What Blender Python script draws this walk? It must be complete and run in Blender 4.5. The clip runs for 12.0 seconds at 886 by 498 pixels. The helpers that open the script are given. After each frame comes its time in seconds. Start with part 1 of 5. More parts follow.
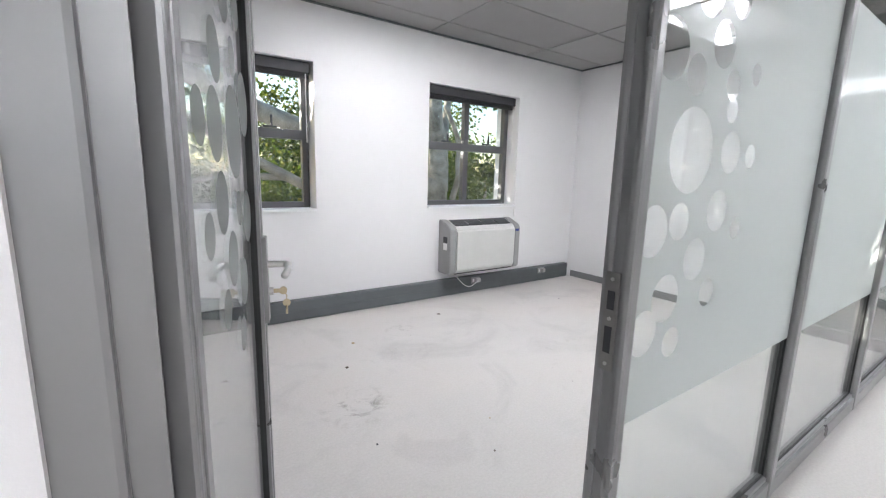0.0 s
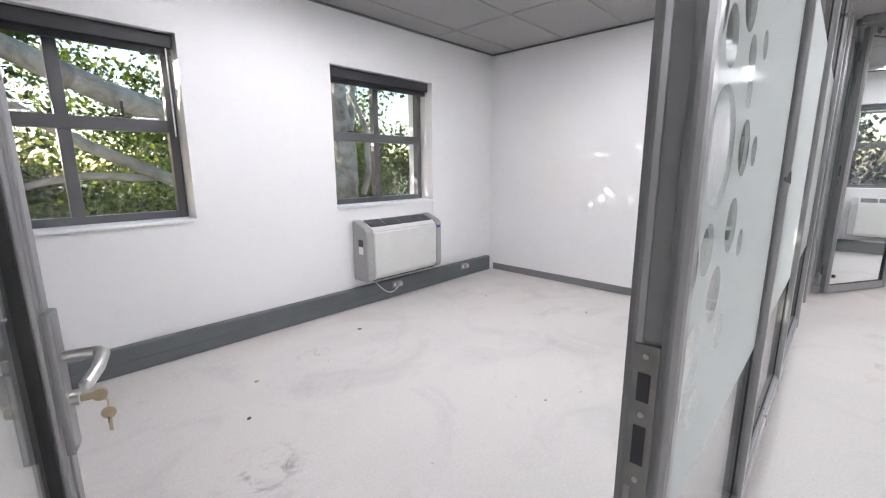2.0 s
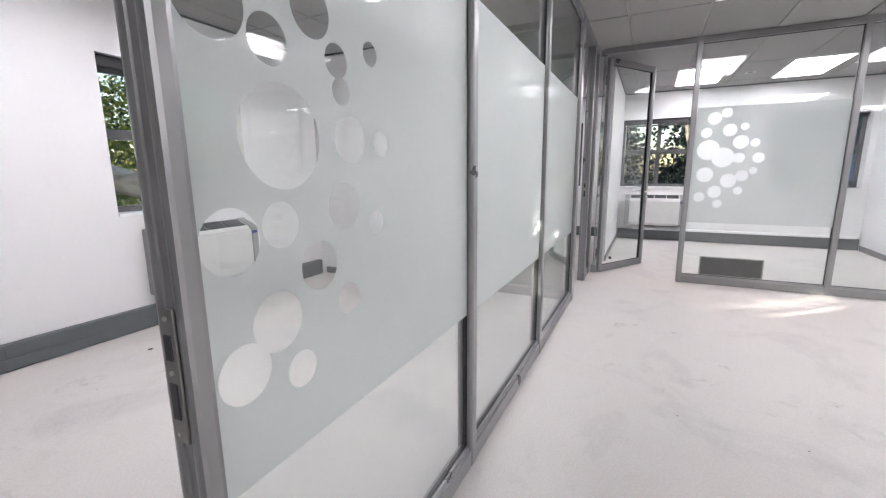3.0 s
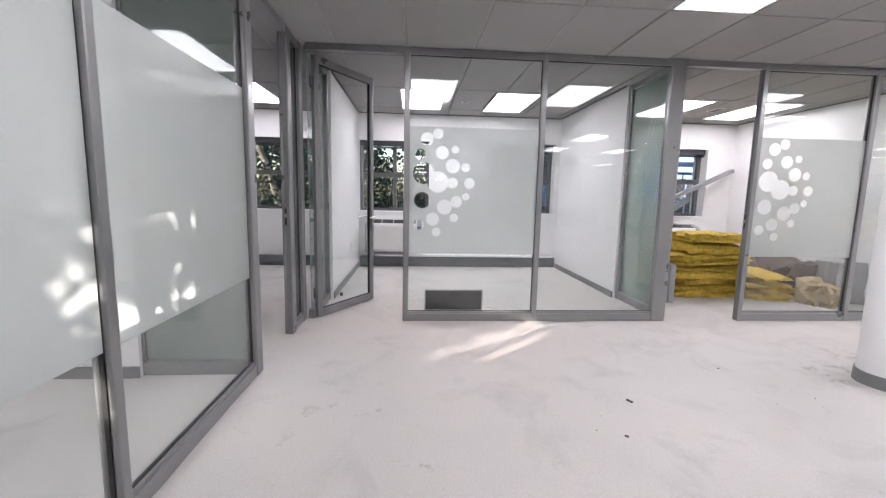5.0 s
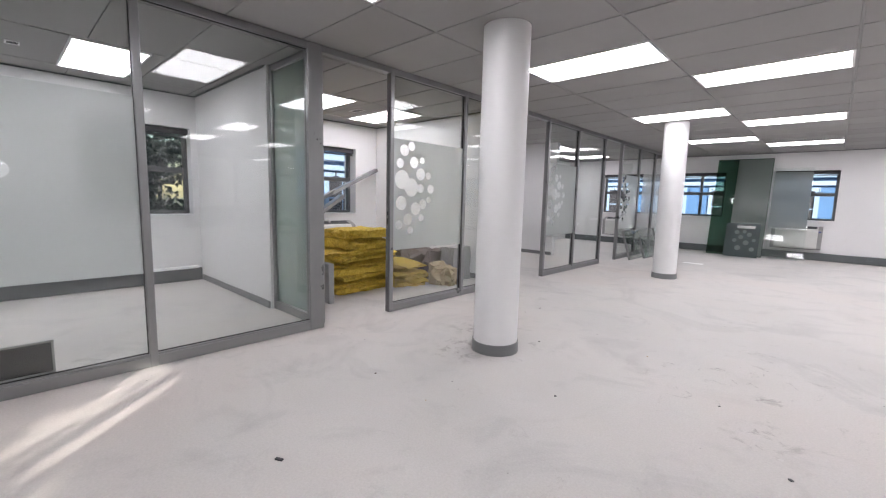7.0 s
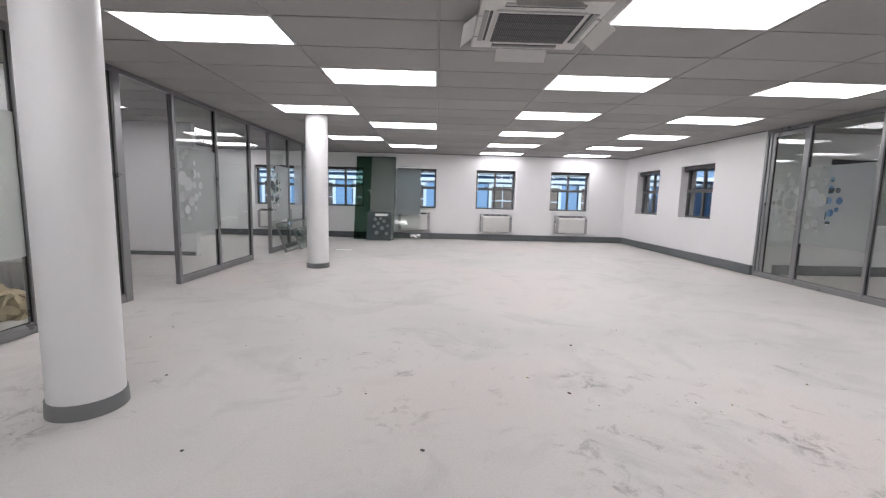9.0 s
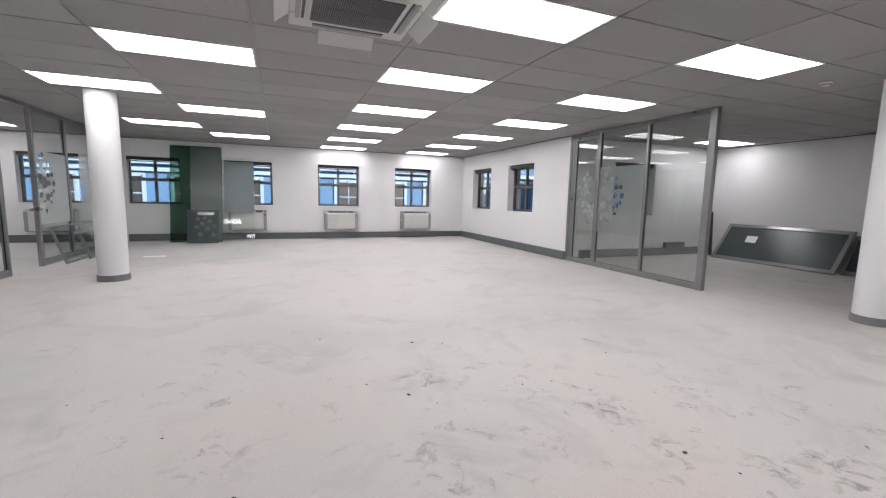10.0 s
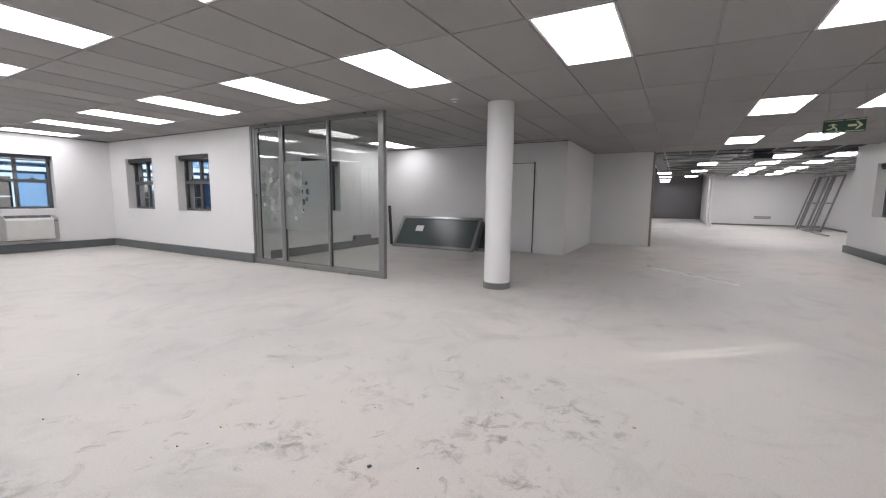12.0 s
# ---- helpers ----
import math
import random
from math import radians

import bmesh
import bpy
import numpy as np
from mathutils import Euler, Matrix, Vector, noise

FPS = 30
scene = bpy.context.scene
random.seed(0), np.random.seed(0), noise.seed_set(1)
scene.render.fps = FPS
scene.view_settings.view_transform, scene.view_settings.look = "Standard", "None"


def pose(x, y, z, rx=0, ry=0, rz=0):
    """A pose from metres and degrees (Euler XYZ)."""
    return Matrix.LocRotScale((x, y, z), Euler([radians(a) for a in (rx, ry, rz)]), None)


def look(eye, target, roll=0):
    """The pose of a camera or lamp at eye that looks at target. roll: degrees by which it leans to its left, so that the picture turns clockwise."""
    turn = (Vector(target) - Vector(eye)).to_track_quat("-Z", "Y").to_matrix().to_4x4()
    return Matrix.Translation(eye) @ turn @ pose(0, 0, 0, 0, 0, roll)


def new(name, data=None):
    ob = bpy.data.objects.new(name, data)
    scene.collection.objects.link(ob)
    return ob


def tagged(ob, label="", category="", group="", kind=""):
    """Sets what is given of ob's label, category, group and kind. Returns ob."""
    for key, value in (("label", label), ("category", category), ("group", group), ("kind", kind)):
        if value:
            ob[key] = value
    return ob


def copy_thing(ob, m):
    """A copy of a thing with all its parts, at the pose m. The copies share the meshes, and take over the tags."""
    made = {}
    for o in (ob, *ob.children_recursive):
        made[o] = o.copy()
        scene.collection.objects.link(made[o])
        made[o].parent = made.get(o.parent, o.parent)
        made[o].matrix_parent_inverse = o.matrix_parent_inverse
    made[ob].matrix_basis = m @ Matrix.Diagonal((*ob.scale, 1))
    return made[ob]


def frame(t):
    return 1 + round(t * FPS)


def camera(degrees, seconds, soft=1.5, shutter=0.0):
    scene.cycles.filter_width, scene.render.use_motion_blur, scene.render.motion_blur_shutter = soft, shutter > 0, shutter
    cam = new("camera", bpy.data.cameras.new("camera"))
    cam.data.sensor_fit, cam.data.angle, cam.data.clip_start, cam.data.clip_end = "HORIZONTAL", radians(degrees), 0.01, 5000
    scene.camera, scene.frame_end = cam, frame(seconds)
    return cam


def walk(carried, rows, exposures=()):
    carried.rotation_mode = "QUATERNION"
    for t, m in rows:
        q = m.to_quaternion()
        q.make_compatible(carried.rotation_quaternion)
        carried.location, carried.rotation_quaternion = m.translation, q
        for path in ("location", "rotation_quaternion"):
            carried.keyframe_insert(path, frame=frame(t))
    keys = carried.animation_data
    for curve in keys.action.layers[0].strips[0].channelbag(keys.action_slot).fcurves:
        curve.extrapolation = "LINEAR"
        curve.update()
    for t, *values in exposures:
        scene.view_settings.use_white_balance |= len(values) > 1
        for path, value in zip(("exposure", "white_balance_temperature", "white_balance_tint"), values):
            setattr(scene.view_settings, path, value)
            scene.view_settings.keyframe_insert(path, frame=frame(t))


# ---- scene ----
cam = camera(93.45, 12.0, soft=1.2)
# seconds, eye, (yaw, pitch, roll)
EXPOSURE = [(0, 2.02, 6300, 9), (1.5, 2.06, 6300, 11), (3, 1.92, 6420, 14), (5, 1.66, 6420, 15), (6, 1.49, 6430, 14), (7, 1.26, 6450, 13), (9, 1.0, 6500, 11), (12, 1.03, 6540, 10)]
PATH = [
    (0, (-0.064, 0.014, 1.209), (-34.54, -9.79, 1.50)),
    (0.5, (0.080, 0.183, 1.232), (-32.36, -9.96, 0.96)),
    (1, (0.157, 0.370, 1.222), (-34.73, -10.47, 0.66)),
    (1.5, (0.174, 0.437, 1.228), (-39.20, -10.83, -0.03)),
    (2, (0.150, 0.347, 1.256), (-46.38, -11.18, -0.30)),
    (2.5, (0.227, 0.136, 1.262), (-54.75, -11.22, -0.60)),
    (3, (0.362, -0.110, 1.216), (-63.95, -10.50, -0.53)),
    (5, (1.574, -0.550, 1.218), (-94.09, -7.46, 1.21)),
    (5.5, (1.806, -0.606, 1.232), (-103.55, -7.36, 1.12)),
    (6, (1.955, -0.721, 1.220), (-113.78, -6.97, 1.17)),
    (6.5, (2.058, -0.934, 1.227), (-125.16, -6.79, 1.25)),
    (7, (2.105, -1.052, 1.220), (-136.96, -6.89, 1.41)),
    (9, (2.090, -1.500, 1.229), (-181.04, -6.97, 1.41)),
    (9.5, (2.006, -1.581, 1.226), (-190.77, -6.86, 1.33)),
    (10, (1.926, -1.666, 1.226), (-201.33, -7.02, 1.21)),
    (10.5, (1.888, -1.773, 1.235), (-211.50, -7.14, 1.15)),
    (11, (1.843, -1.826, 1.243), (-221.41, -7.25, 0.99)),
    (11.5, (1.679, -1.848, 1.234), (-231.13, -7.11, 0.88)),
    (12, (1.493, -1.853, 1.232), (-240.69, -6.90, 0.58)),
]
walk(cam, [(t, pose(*eye, 90 + pitch, 0, yaw) @ pose(0, 0, 0, 0, 0, roll)) for t, eye, (yaw, pitch, roll) in PATH], EXPOSURE)

# ---- light: evening-low sun from the north-west, blue sky, ceiling panels below ----
SUN_AZ, SUN_EL = math.atan2(-0.66, 0.75), radians(11.5)   # azimuth measured from +y towards +x
world = bpy.data.worlds.new("world")
scene.world = world
world.use_nodes = True
sky = world.node_tree.nodes.new("ShaderNodeTexSky")
sky.sky_type, sky.sun_disc = "NISHITA", False
sky.sun_elevation, sky.sun_rotation = SUN_EL, SUN_AZ
bg = world.node_tree.nodes["Background"]
bg.inputs["Strength"].default_value = 0.13
world.node_tree.links.new(sky.outputs["Color"], bg.inputs["Color"])
sun = new("sun", bpy.data.lights.new("sun", "SUN"))
sun.data.energy, sun.data.angle, sun.data.color = 5.0, radians(0.2), (1.0, 0.92, 0.82)
away = Vector((math.sin(SUN_AZ) * math.cos(SUN_EL), math.cos(SUN_AZ) * math.cos(SUN_EL), math.sin(SUN_EL)))
sun.matrix_world = look(away * 60, (0, 0, 0))
LAMP_POWER = 4.5

# ---- plan, in metres ----
CH = 2.511                       # ceiling
XE, YN = 5.512, 0.502            # glass partitions: east line, north line
WALL_N, WALL_E, WALL_S, WALL_W = 3.468, 8.6, -14.02, -3.54
WIN_Z = (0.915, 2.075)
GROUND = -3.6


# ---- materials ----
def material(name):
    m = bpy.data.materials.new(name)
    m.use_nodes = True
    return m, m.node_tree.nodes, m.node_tree.links, m.node_tree.nodes["Principled BSDF"]


def noise_tex(n, l, scale, detail=4.0, rough=0.55, space="Object", distort=0.0):
    tc = n.new("ShaderNodeTexCoord")
    t = n.new("ShaderNodeTexNoise")
    t.inputs["Scale"].default_value, t.inputs["Detail"].default_value = scale, detail
    t.inputs["Roughness"].default_value, t.inputs["Distortion"].default_value = rough, distort
    l.new(tc.outputs[space], t.inputs["Vector"])
    return t


def ramp(n, l, fac, stops):
    r = n.new("ShaderNodeValToRGB")
    e = r.color_ramp.elements
    while len(e) < len(stops):
        e.new(0.5)
    for el, (p, c) in zip(e, stops):
        el.position, el.color = p, (*c, 1)
    l.new(fac, r.inputs["Fac"])
    return r


def mixed(n, l, kind, fac, a, b):
    m = n.new("ShaderNodeMixRGB")
    m.blend_type = kind
    for key, v in (("Fac", fac), ("Color1", a), ("Color2", b)):
        if isinstance(v, bpy.types.NodeSocket):
            l.new(v, m.inputs[key])
        else:
            m.inputs[key].default_value = v if key == "Fac" else (*v, 1)
    return m.outputs["Color"]


def bumped(n, l, bsdf, height, strength, distance):
    b = n.new("ShaderNodeBump")
    b.inputs["Strength"].default_value, b.inputs["Distance"].default_value = strength, distance
    l.new(height, b.inputs["Height"])
    l.new(b.outputs["Normal"], bsdf.inputs["Normal"])


def plain(name, colour, rough=0.5, metal=0.0, vary=0.08, scale=6.0, bump=0.0, grain=120.0, space="Object"):
    """Paint, metal or plastic with slight cloudiness, gloss change and grain."""
    m, n, l, b = material(name)
    t = noise_tex(n, l, scale, 5, 0.6, space)
    lo, hi = [c * (1 - vary) for c in colour], [min(1, c * (1 + vary)) for c in colour]
    r = ramp(n, l, t.outputs["Fac"], [(0.3, lo), (0.7, hi)])
    l.new(r.outputs["Color"], b.inputs["Base Color"])
    rr = n.new("ShaderNodeMapRange")
    rr.inputs["To Min"].default_value, rr.inputs["To Max"].default_value = max(0.02, rough - 0.08), min(1, rough + 0.08)
    l.new(t.outputs["Fac"], rr.inputs["Value"])
    l.new(rr.outputs["Result"], b.inputs["Roughness"])
    b.inputs["Metallic"].default_value = metal
    if bump:
        g = noise_tex(n, l, grain, 3, 0.6, space)
        bumped(n, l, b, g.outputs["Fac"], bump, 0.002)
    return m


def wall_paint(name, colour):
    """Rolled emulsion: faint roller texture, soft scuffs."""
    m, n, l, b = material(name)
    big = noise_tex(n, l, 0.7, 3, 0.5)
    mid = noise_tex(n, l, 5.0, 6, 0.65, distort=0.6)
    c = ramp(n, l, big.outputs["Fac"], [(0.3, [x * 0.965 for x in colour]), (0.7, colour)])
    s = ramp(n, l, mid.outputs["Fac"], [(0.62, (1, 1, 1)), (0.8, (0.945, 0.94, 0.93))])
    l.new(mixed(n, l, "MULTIPLY", 1.0, c.outputs["Color"], s.outputs["Color"]), b.inputs["Base Color"])
    b.inputs["Roughness"].default_value = 0.42
    g = noise_tex(n, l, 260, 2, 0.6)
    bumped(n, l, b, g.outputs["Fac"], 0.12, 0.002)
    return m


SMUDGES = [((-0.41, -3.40), 0.16), ((-0.50, -2.61), 0.34), ((-0.81, -2.25), 0.36), ((0.11, -3.48), 0.24), ((-0.20, -2.79), 0.18), ((2.27, -3.74), 0.22),
           ((1.26, -3.22), 0.20), ((0.15, -3.04), 0.22), ((1.06, -4.24), 0.24), ((0.70, -3.34), 0.20), ((-0.59, -3.52), 0.18), ((-1.16, -2.59), 0.24), ((4.2, -3.6), 0.35),
           ((4.5, -4.1), 0.3), ((0.74, 1.94), 0.24), ((1.47, 2.8), 0.14), ((-0.05, -2.35), 0.3), ((0.45, -3.75), 0.16)]


def concrete_floor():
    """Bare screed after the carpet was lifted: pale, cloudy, with adhesive smears, grey stains and dark specks."""
    m, n, l, b = material("bare_screed")
    big = noise_tex(n, l, 0.28, 4, 0.55, distort=0.4)
    mid = noise_tex(n, l, 1.5, 7, 0.62, distort=0.9)
    base = ramp(n, l, big.outputs["Fac"], [(0.3, (0.465, 0.455, 0.44)), (0.5, (0.55, 0.53, 0.51)), (0.72, (0.58, 0.525, 0.495))])
    clouds = ramp(n, l, mid.outputs["Fac"], [(0.28, (0.84, 0.845, 0.85)), (0.47, (1, 1, 1)), (0.74, (1.0, 0.985, 0.97))])
    c = mixed(n, l, "MULTIPLY", 1.0, base.outputs["Color"], clouds.outputs["Color"])
    # smears: thin ragged marks where two noises cross
    sm = noise_tex(n, l, 5.2, 9, 0.72, distort=0.9)
    patch = noise_tex(n, l, 0.45, 2, 0.5)
    gate = ramp(n, l, patch.outputs["Fac"], [(0.5, (0, 0, 0)), (0.72, (0.7, 0.7, 0.7))])
    smr = ramp(n, l, sm.outputs["Fac"], [(0.585, (0, 0, 0)), (0.68, (0.8, 0.8, 0.8))])
    zone = gate.outputs["Color"]
    geo = n.new("ShaderNodeNewGeometry")
    for centre, near, far in (((0.0, -3.3, 0), 0.5, 2.6), ((4.25, -4.0, 0), 0.2, 0.75), ((2.3, -4.6, 0), 0.2, 1.4)):
        dist, rng = n.new("ShaderNodeVectorMath"), n.new("ShaderNodeMapRange")
        dist.operation, dist.inputs[1].default_value = "DISTANCE", centre
        l.new(geo.outputs["Position"], dist.inputs[0])
        rng.inputs["From Min"].default_value, rng.inputs["From Max"].default_value = near, far
        rng.inputs["To Min"].default_value, rng.inputs["To Max"].default_value = 1.0, 0.0
        l.new(dist.outputs["Value"], rng.inputs["Value"])
        zone = mixed(n, l, "LIGHTEN", 1.0, zone, rng.outputs["Result"])
    fac = mixed(n, l, "MULTIPLY", 1.0, smr.outputs["Color"], zone)
    # long soft grey wipes
    wipe = noise_tex(n, l, 0.9, 6, 0.6, distort=2.2)
    wiper = ramp(n, l, wipe.outputs["Fac"], [(0.56, (1, 1, 1)), (0.66, (0.91, 0.912, 0.915)), (0.74, (1, 1, 1))])
    c = mixed(n, l, "MULTIPLY", 1.0, c, wiper.outputs["Color"])
    c = mixed(n, l, "MIX", fac, c, (0.20, 0.19, 0.175))
    # trodden dark smudges, each a ragged cluster of its own
    foot = noise_tex(n, l, 8.5, 8, 0.7, distort=0.6)
    footr = ramp(n, l, foot.outputs["Fac"], [(0.51, (0, 0, 0)), (0.64, (0.85, 0.85, 0.85))])
    near_marks = None
    for centre, reach in SMUDGES:
        dist, rng = n.new("ShaderNodeVectorMath"), n.new("ShaderNodeMapRange")
        dist.operation, dist.inputs[1].default_value = "DISTANCE", (*centre, 0)
        l.new(geo.outputs["Position"], dist.inputs[0])
        rng.inputs["From Min"].default_value, rng.inputs["From Max"].default_value = reach * 0.3, reach
        rng.inputs["To Min"].default_value, rng.inputs["To Max"].default_value = 1.0, 0.0
        l.new(dist.outputs["Value"], rng.inputs["Value"])
        near_marks = rng.outputs["Result"] if near_marks is None else mixed(n, l, "LIGHTEN", 1.0, near_marks, rng.outputs["Result"])
    c = mixed(n, l, "MIX", mixed(n, l, "MULTIPLY", 1.0, footr.outputs["Color"], near_marks), c, (0.24, 0.225, 0.205))
    # pale filler scrapes
    sc = noise_tex(n, l, 2.2, 9, 0.72, distort=2.4)
    scr = ramp(n, l, sc.outputs["Fac"], [(0.67, (0, 0, 0)), (0.73, (0.5, 0.5, 0.5))])
    c = mixed(n, l, "MIX", scr.outputs["Color"], c, (0.64, 0.63, 0.61))
    # specks
    v = n.new("ShaderNodeTexVoronoi")
    v.inputs["Scale"].default_value = 7.0
    tc = n.new("ShaderNodeTexCoord")
    l.new(tc.outputs["Object"], v.inputs["Vector"])
    sp = ramp(n, l, v.outputs["Distance"], [(0.028, (1, 1, 1)), (0.05, (0, 0, 0))])
    few = noise_tex(n, l, 1.1, 3, 0.5)
    fewr = ramp(n, l, few.outputs["Fac"], [(0.54, (0, 0, 0)), (0.6, (1, 1, 1))])
    c = mixed(n, l, "MIX", mixed(n, l, "MULTIPLY", 1.0, sp.outputs["Color"], fewr.outputs["Color"]), c, (0.16, 0.15, 0.14))
    fine = noise_tex(n, l, 90, 4, 0.65)
    fr = ramp(n, l, fine.outputs["Fac"], [(0.35, (0.93, 0.93, 0.93)), (0.65, (1.03, 1.03, 1.03))])
    c = mixed(n, l, "MULTIPLY", 1.0, c, fr.outputs["Color"])
    l.new(c, b.inputs["Base Color"])
    b.inputs["Roughness"].default_value = 0.62
    bumped(n, l, b, mid.outputs["Fac"], 0.10, 0.01)
    return m


def clear_glass(name, tint, facing=0.04):
    """Flat sheet glass: straight transparency with mirror gloss by Fresnel."""
    m, n, l, b = material(name)
    n.remove(b)
    out = n["Material Output"]
    tr, gl, lw, mx = (n.new("ShaderNode" + k) for k in ("BsdfTransparent", "BsdfGlossy", "LayerWeight", "MixShader"))
    tr.inputs["Color"].default_value = (*tint, 1)
    gl.inputs["Roughness"].default_value = 0.012
    lw.inputs["Blend"].default_value = 0.5
    up, sc = n.new("ShaderNodeMath"), n.new("ShaderNodeMath")
    up.operation, up.inputs[1].default_value = "POWER", 5.0
    sc.operation, sc.inputs[1].default_value, sc.inputs[2].default_value = "MULTIPLY_ADD", 1.0 - facing, facing
    l.new(lw.outputs["Facing"], up.inputs[0])
    l.new(up.outputs["Value"], sc.inputs[0])
    l.new(sc.outputs["Value"], mx.inputs["Fac"])
    l.new(tr.outputs["BSDF"], mx.inputs[1])
    l.new(gl.outputs["BSDF"], mx.inputs[2])
    l.new(mx.outputs["Shader"], out.inputs["Surface"])
    return m


def frosted(name, colour, clear=0.12, diffuse=0.2, gloss=0.015):
    """Etched-look vinyl film: scatters mostly forwards, a little sees through."""
    m, n, l, b = material(name)
    n.remove(b)
    out = n["Material Output"]
    df, tl, tr, gl, m1, m2, m3 = (n.new("ShaderNode" + k) for k in ("BsdfDiffuse", "BsdfTranslucent", "BsdfTransparent", "BsdfGlossy", "MixShader", "MixShader", "MixShader"))
    cl = noise_tex(n, l, 1.6, 3, 0.5)
    r = ramp(n, l, cl.outputs["Fac"], [(0.3, [c * 0.96 for c in colour]), (0.7, colour)])
    for s in (df, tl):
        l.new(r.outputs["Color"], s.inputs["Color"])
    gl.inputs["Roughness"].default_value = 0.22
    m1.inputs["Fac"].default_value, m2.inputs["Fac"].default_value, m3.inputs["Fac"].default_value = 1.0 - diffuse, clear, gloss
    for mix, a, c in ((m1, df, tl), (m2, m1, tr), (m3, m2, gl)):
        l.new(a.outputs[0], mix.inputs[1])
        l.new(c.outputs[0], mix.inputs[2])
    l.new(m3.outputs["Shader"], out.inputs["Surface"])
    return m


def glowing(name, colour, strength):
    m, n, l, b = material(name)
    b.inputs["Base Color"].default_value = (0.85, 0.85, 0.85, 1)
    b.inputs["Emission Color"].default_value, b.inputs["Emission Strength"].default_value = (*colour, 1), strength
    b.inputs["Roughness"].default_value = 0.4
    return m


def tile_board():
    """Mineral-fibre ceiling board, each a shade apart, finely pitted."""
    m, n, l, b = material("ceiling_board")
    g = n.new("ShaderNodeNewGeometry")
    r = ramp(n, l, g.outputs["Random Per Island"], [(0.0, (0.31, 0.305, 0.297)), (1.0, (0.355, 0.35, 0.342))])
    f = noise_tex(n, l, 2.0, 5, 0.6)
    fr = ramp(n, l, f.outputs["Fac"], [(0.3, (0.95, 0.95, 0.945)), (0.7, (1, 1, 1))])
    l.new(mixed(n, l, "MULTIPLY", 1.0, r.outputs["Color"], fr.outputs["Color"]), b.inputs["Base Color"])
    b.inputs["Roughness"].default_value = 0.85
    p = noise_tex(n, l, 180, 3, 0.7)
    bumped(n, l, b, p.outputs["Fac"], 0.25, 0.003)
    return m


def leafy(name, lo, hi, tip):
    m, n, l, b = material(name)
    g = n.new("ShaderNodeNewGeometry")
    r = ramp(n, l, g.outputs["Random Per Island"], [(0.0, lo), (0.75, hi), (1.0, tip)])
    l.new(r.outputs["Color"], b.inputs["Base Color"])
    b.inputs["Roughness"].default_value = 0.45
    tl, mx = n.new("ShaderNodeBsdfTranslucent"), n.new("ShaderNodeMixShader")
    l.new(r.outputs["Color"], tl.inputs["Color"])
    mx.inputs["Fac"].default_value = 0.55
    l.new(b.outputs["BSDF"], mx.inputs[1]); l.new(tl.outputs["BSDF"], mx.inputs[2])
    l.new(mx.outputs["Shader"], n["Material Output"].inputs["Surface"])
    return m


def barky():
    m, n, l, b = material("pale_bark")
    t = noise_tex(n, l, 3.0, 7, 0.65, distort=0.8)
    r = ramp(n, l, t.outputs["Fac"], [(0.3, (0.12, 0.10, 0.08)), (0.5, (0.30, 0.27, 0.22)), (0.7, (0.45, 0.41, 0.35))])
    l.new(r.outputs["Color"], b.inputs["Base Color"])
    b.inputs["Roughness"].default_value = 0.85
    bumped(n, l, b, t.outputs["Fac"], 0.5, 0.02)
    return m


def woolly():
    """Glass-wool insulation: fibrous, mustard yellow."""
    m, n, l, b = material("glass_wool")
    t = noise_tex(n, l, 14.0, 8, 0.75, distort=1.2)
    r = ramp(n, l, t.outputs["Fac"], [(0.25, (0.22, 0.14, 0.02)), (0.5, (0.56, 0.39, 0.05)), (0.75, (0.74, 0.55, 0.13))])
    l.new(r.outputs["Color"], b.inputs["Base Color"])
    b.inputs["Roughness"].default_value = 0.95
    bumped(n, l, b, t.outputs["Fac"], 0.8, 0.02)
    return m


WHITE = wall_paint("white_emulsion", (0.73, 0.725, 0.728))
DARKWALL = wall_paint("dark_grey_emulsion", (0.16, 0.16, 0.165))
COLUMN = wall_paint("white_column_paint", (0.75, 0.75, 0.752))
FLOOR = concrete_floor()
BOARD = tile_board()
GRIDBAR = plain("grid_bar", (0.30, 0.30, 0.295), 0.5, 0, 0.05)
ALU = plain("grey_aluminium", (0.25, 0.252, 0.254), 0.30, 0.55, 0.05, 3.0)
ALU_DARK = plain("window_aluminium", (0.105, 0.107, 0.11), 0.40, 0.25, 0.06, 3.0)
TRUNK = plain("trunking_grey", (0.105, 0.117, 0.12), 0.45, 0.0, 0.07, 4.0)
SKIRT = plain("skirting_grey", (0.17, 0.175, 0.178), 0.45, 0.0, 0.06, 4.0)
RUBBER = plain("black_gasket", (0.02, 0.02, 0.02), 0.6, 0, 0.1)
GLASS = clear_glass("sheet_glass", (0.972, 0.99, 0.983), 0.05)
PANE = clear_glass("window_glass", (0.97, 0.985, 0.99))
FILM = frosted("frosted_film", (0.585, 0.615, 0.605), 0.16, 0.15)
DEEPGREEN = clear_glass("deep_green_glass", (0.42, 0.56, 0.49), 0.06)
GREENFILM = frosted("green_frosted_glass", (0.42, 0.47, 0.44), 0.22, 0.3)
SIDEFILM = frosted("green_side_film", (0.42, 0.50, 0.47), 0.42, 0.2)
DARKPANE = plain("dark_green_pane", (0.028, 0.045, 0.045), 0.33, 0.0, 0.2, 2.5)
LIT = glowing("lit_diffuser", (1.0, 0.975, 1.01), LAMP_POWER)
LAMPTRIM = plain("lamp_trim", (0.75, 0.75, 0.75), 0.4)
CASE = plain("ivory_casing", (0.56, 0.56, 0.54), 0.42, 0, 0.03)
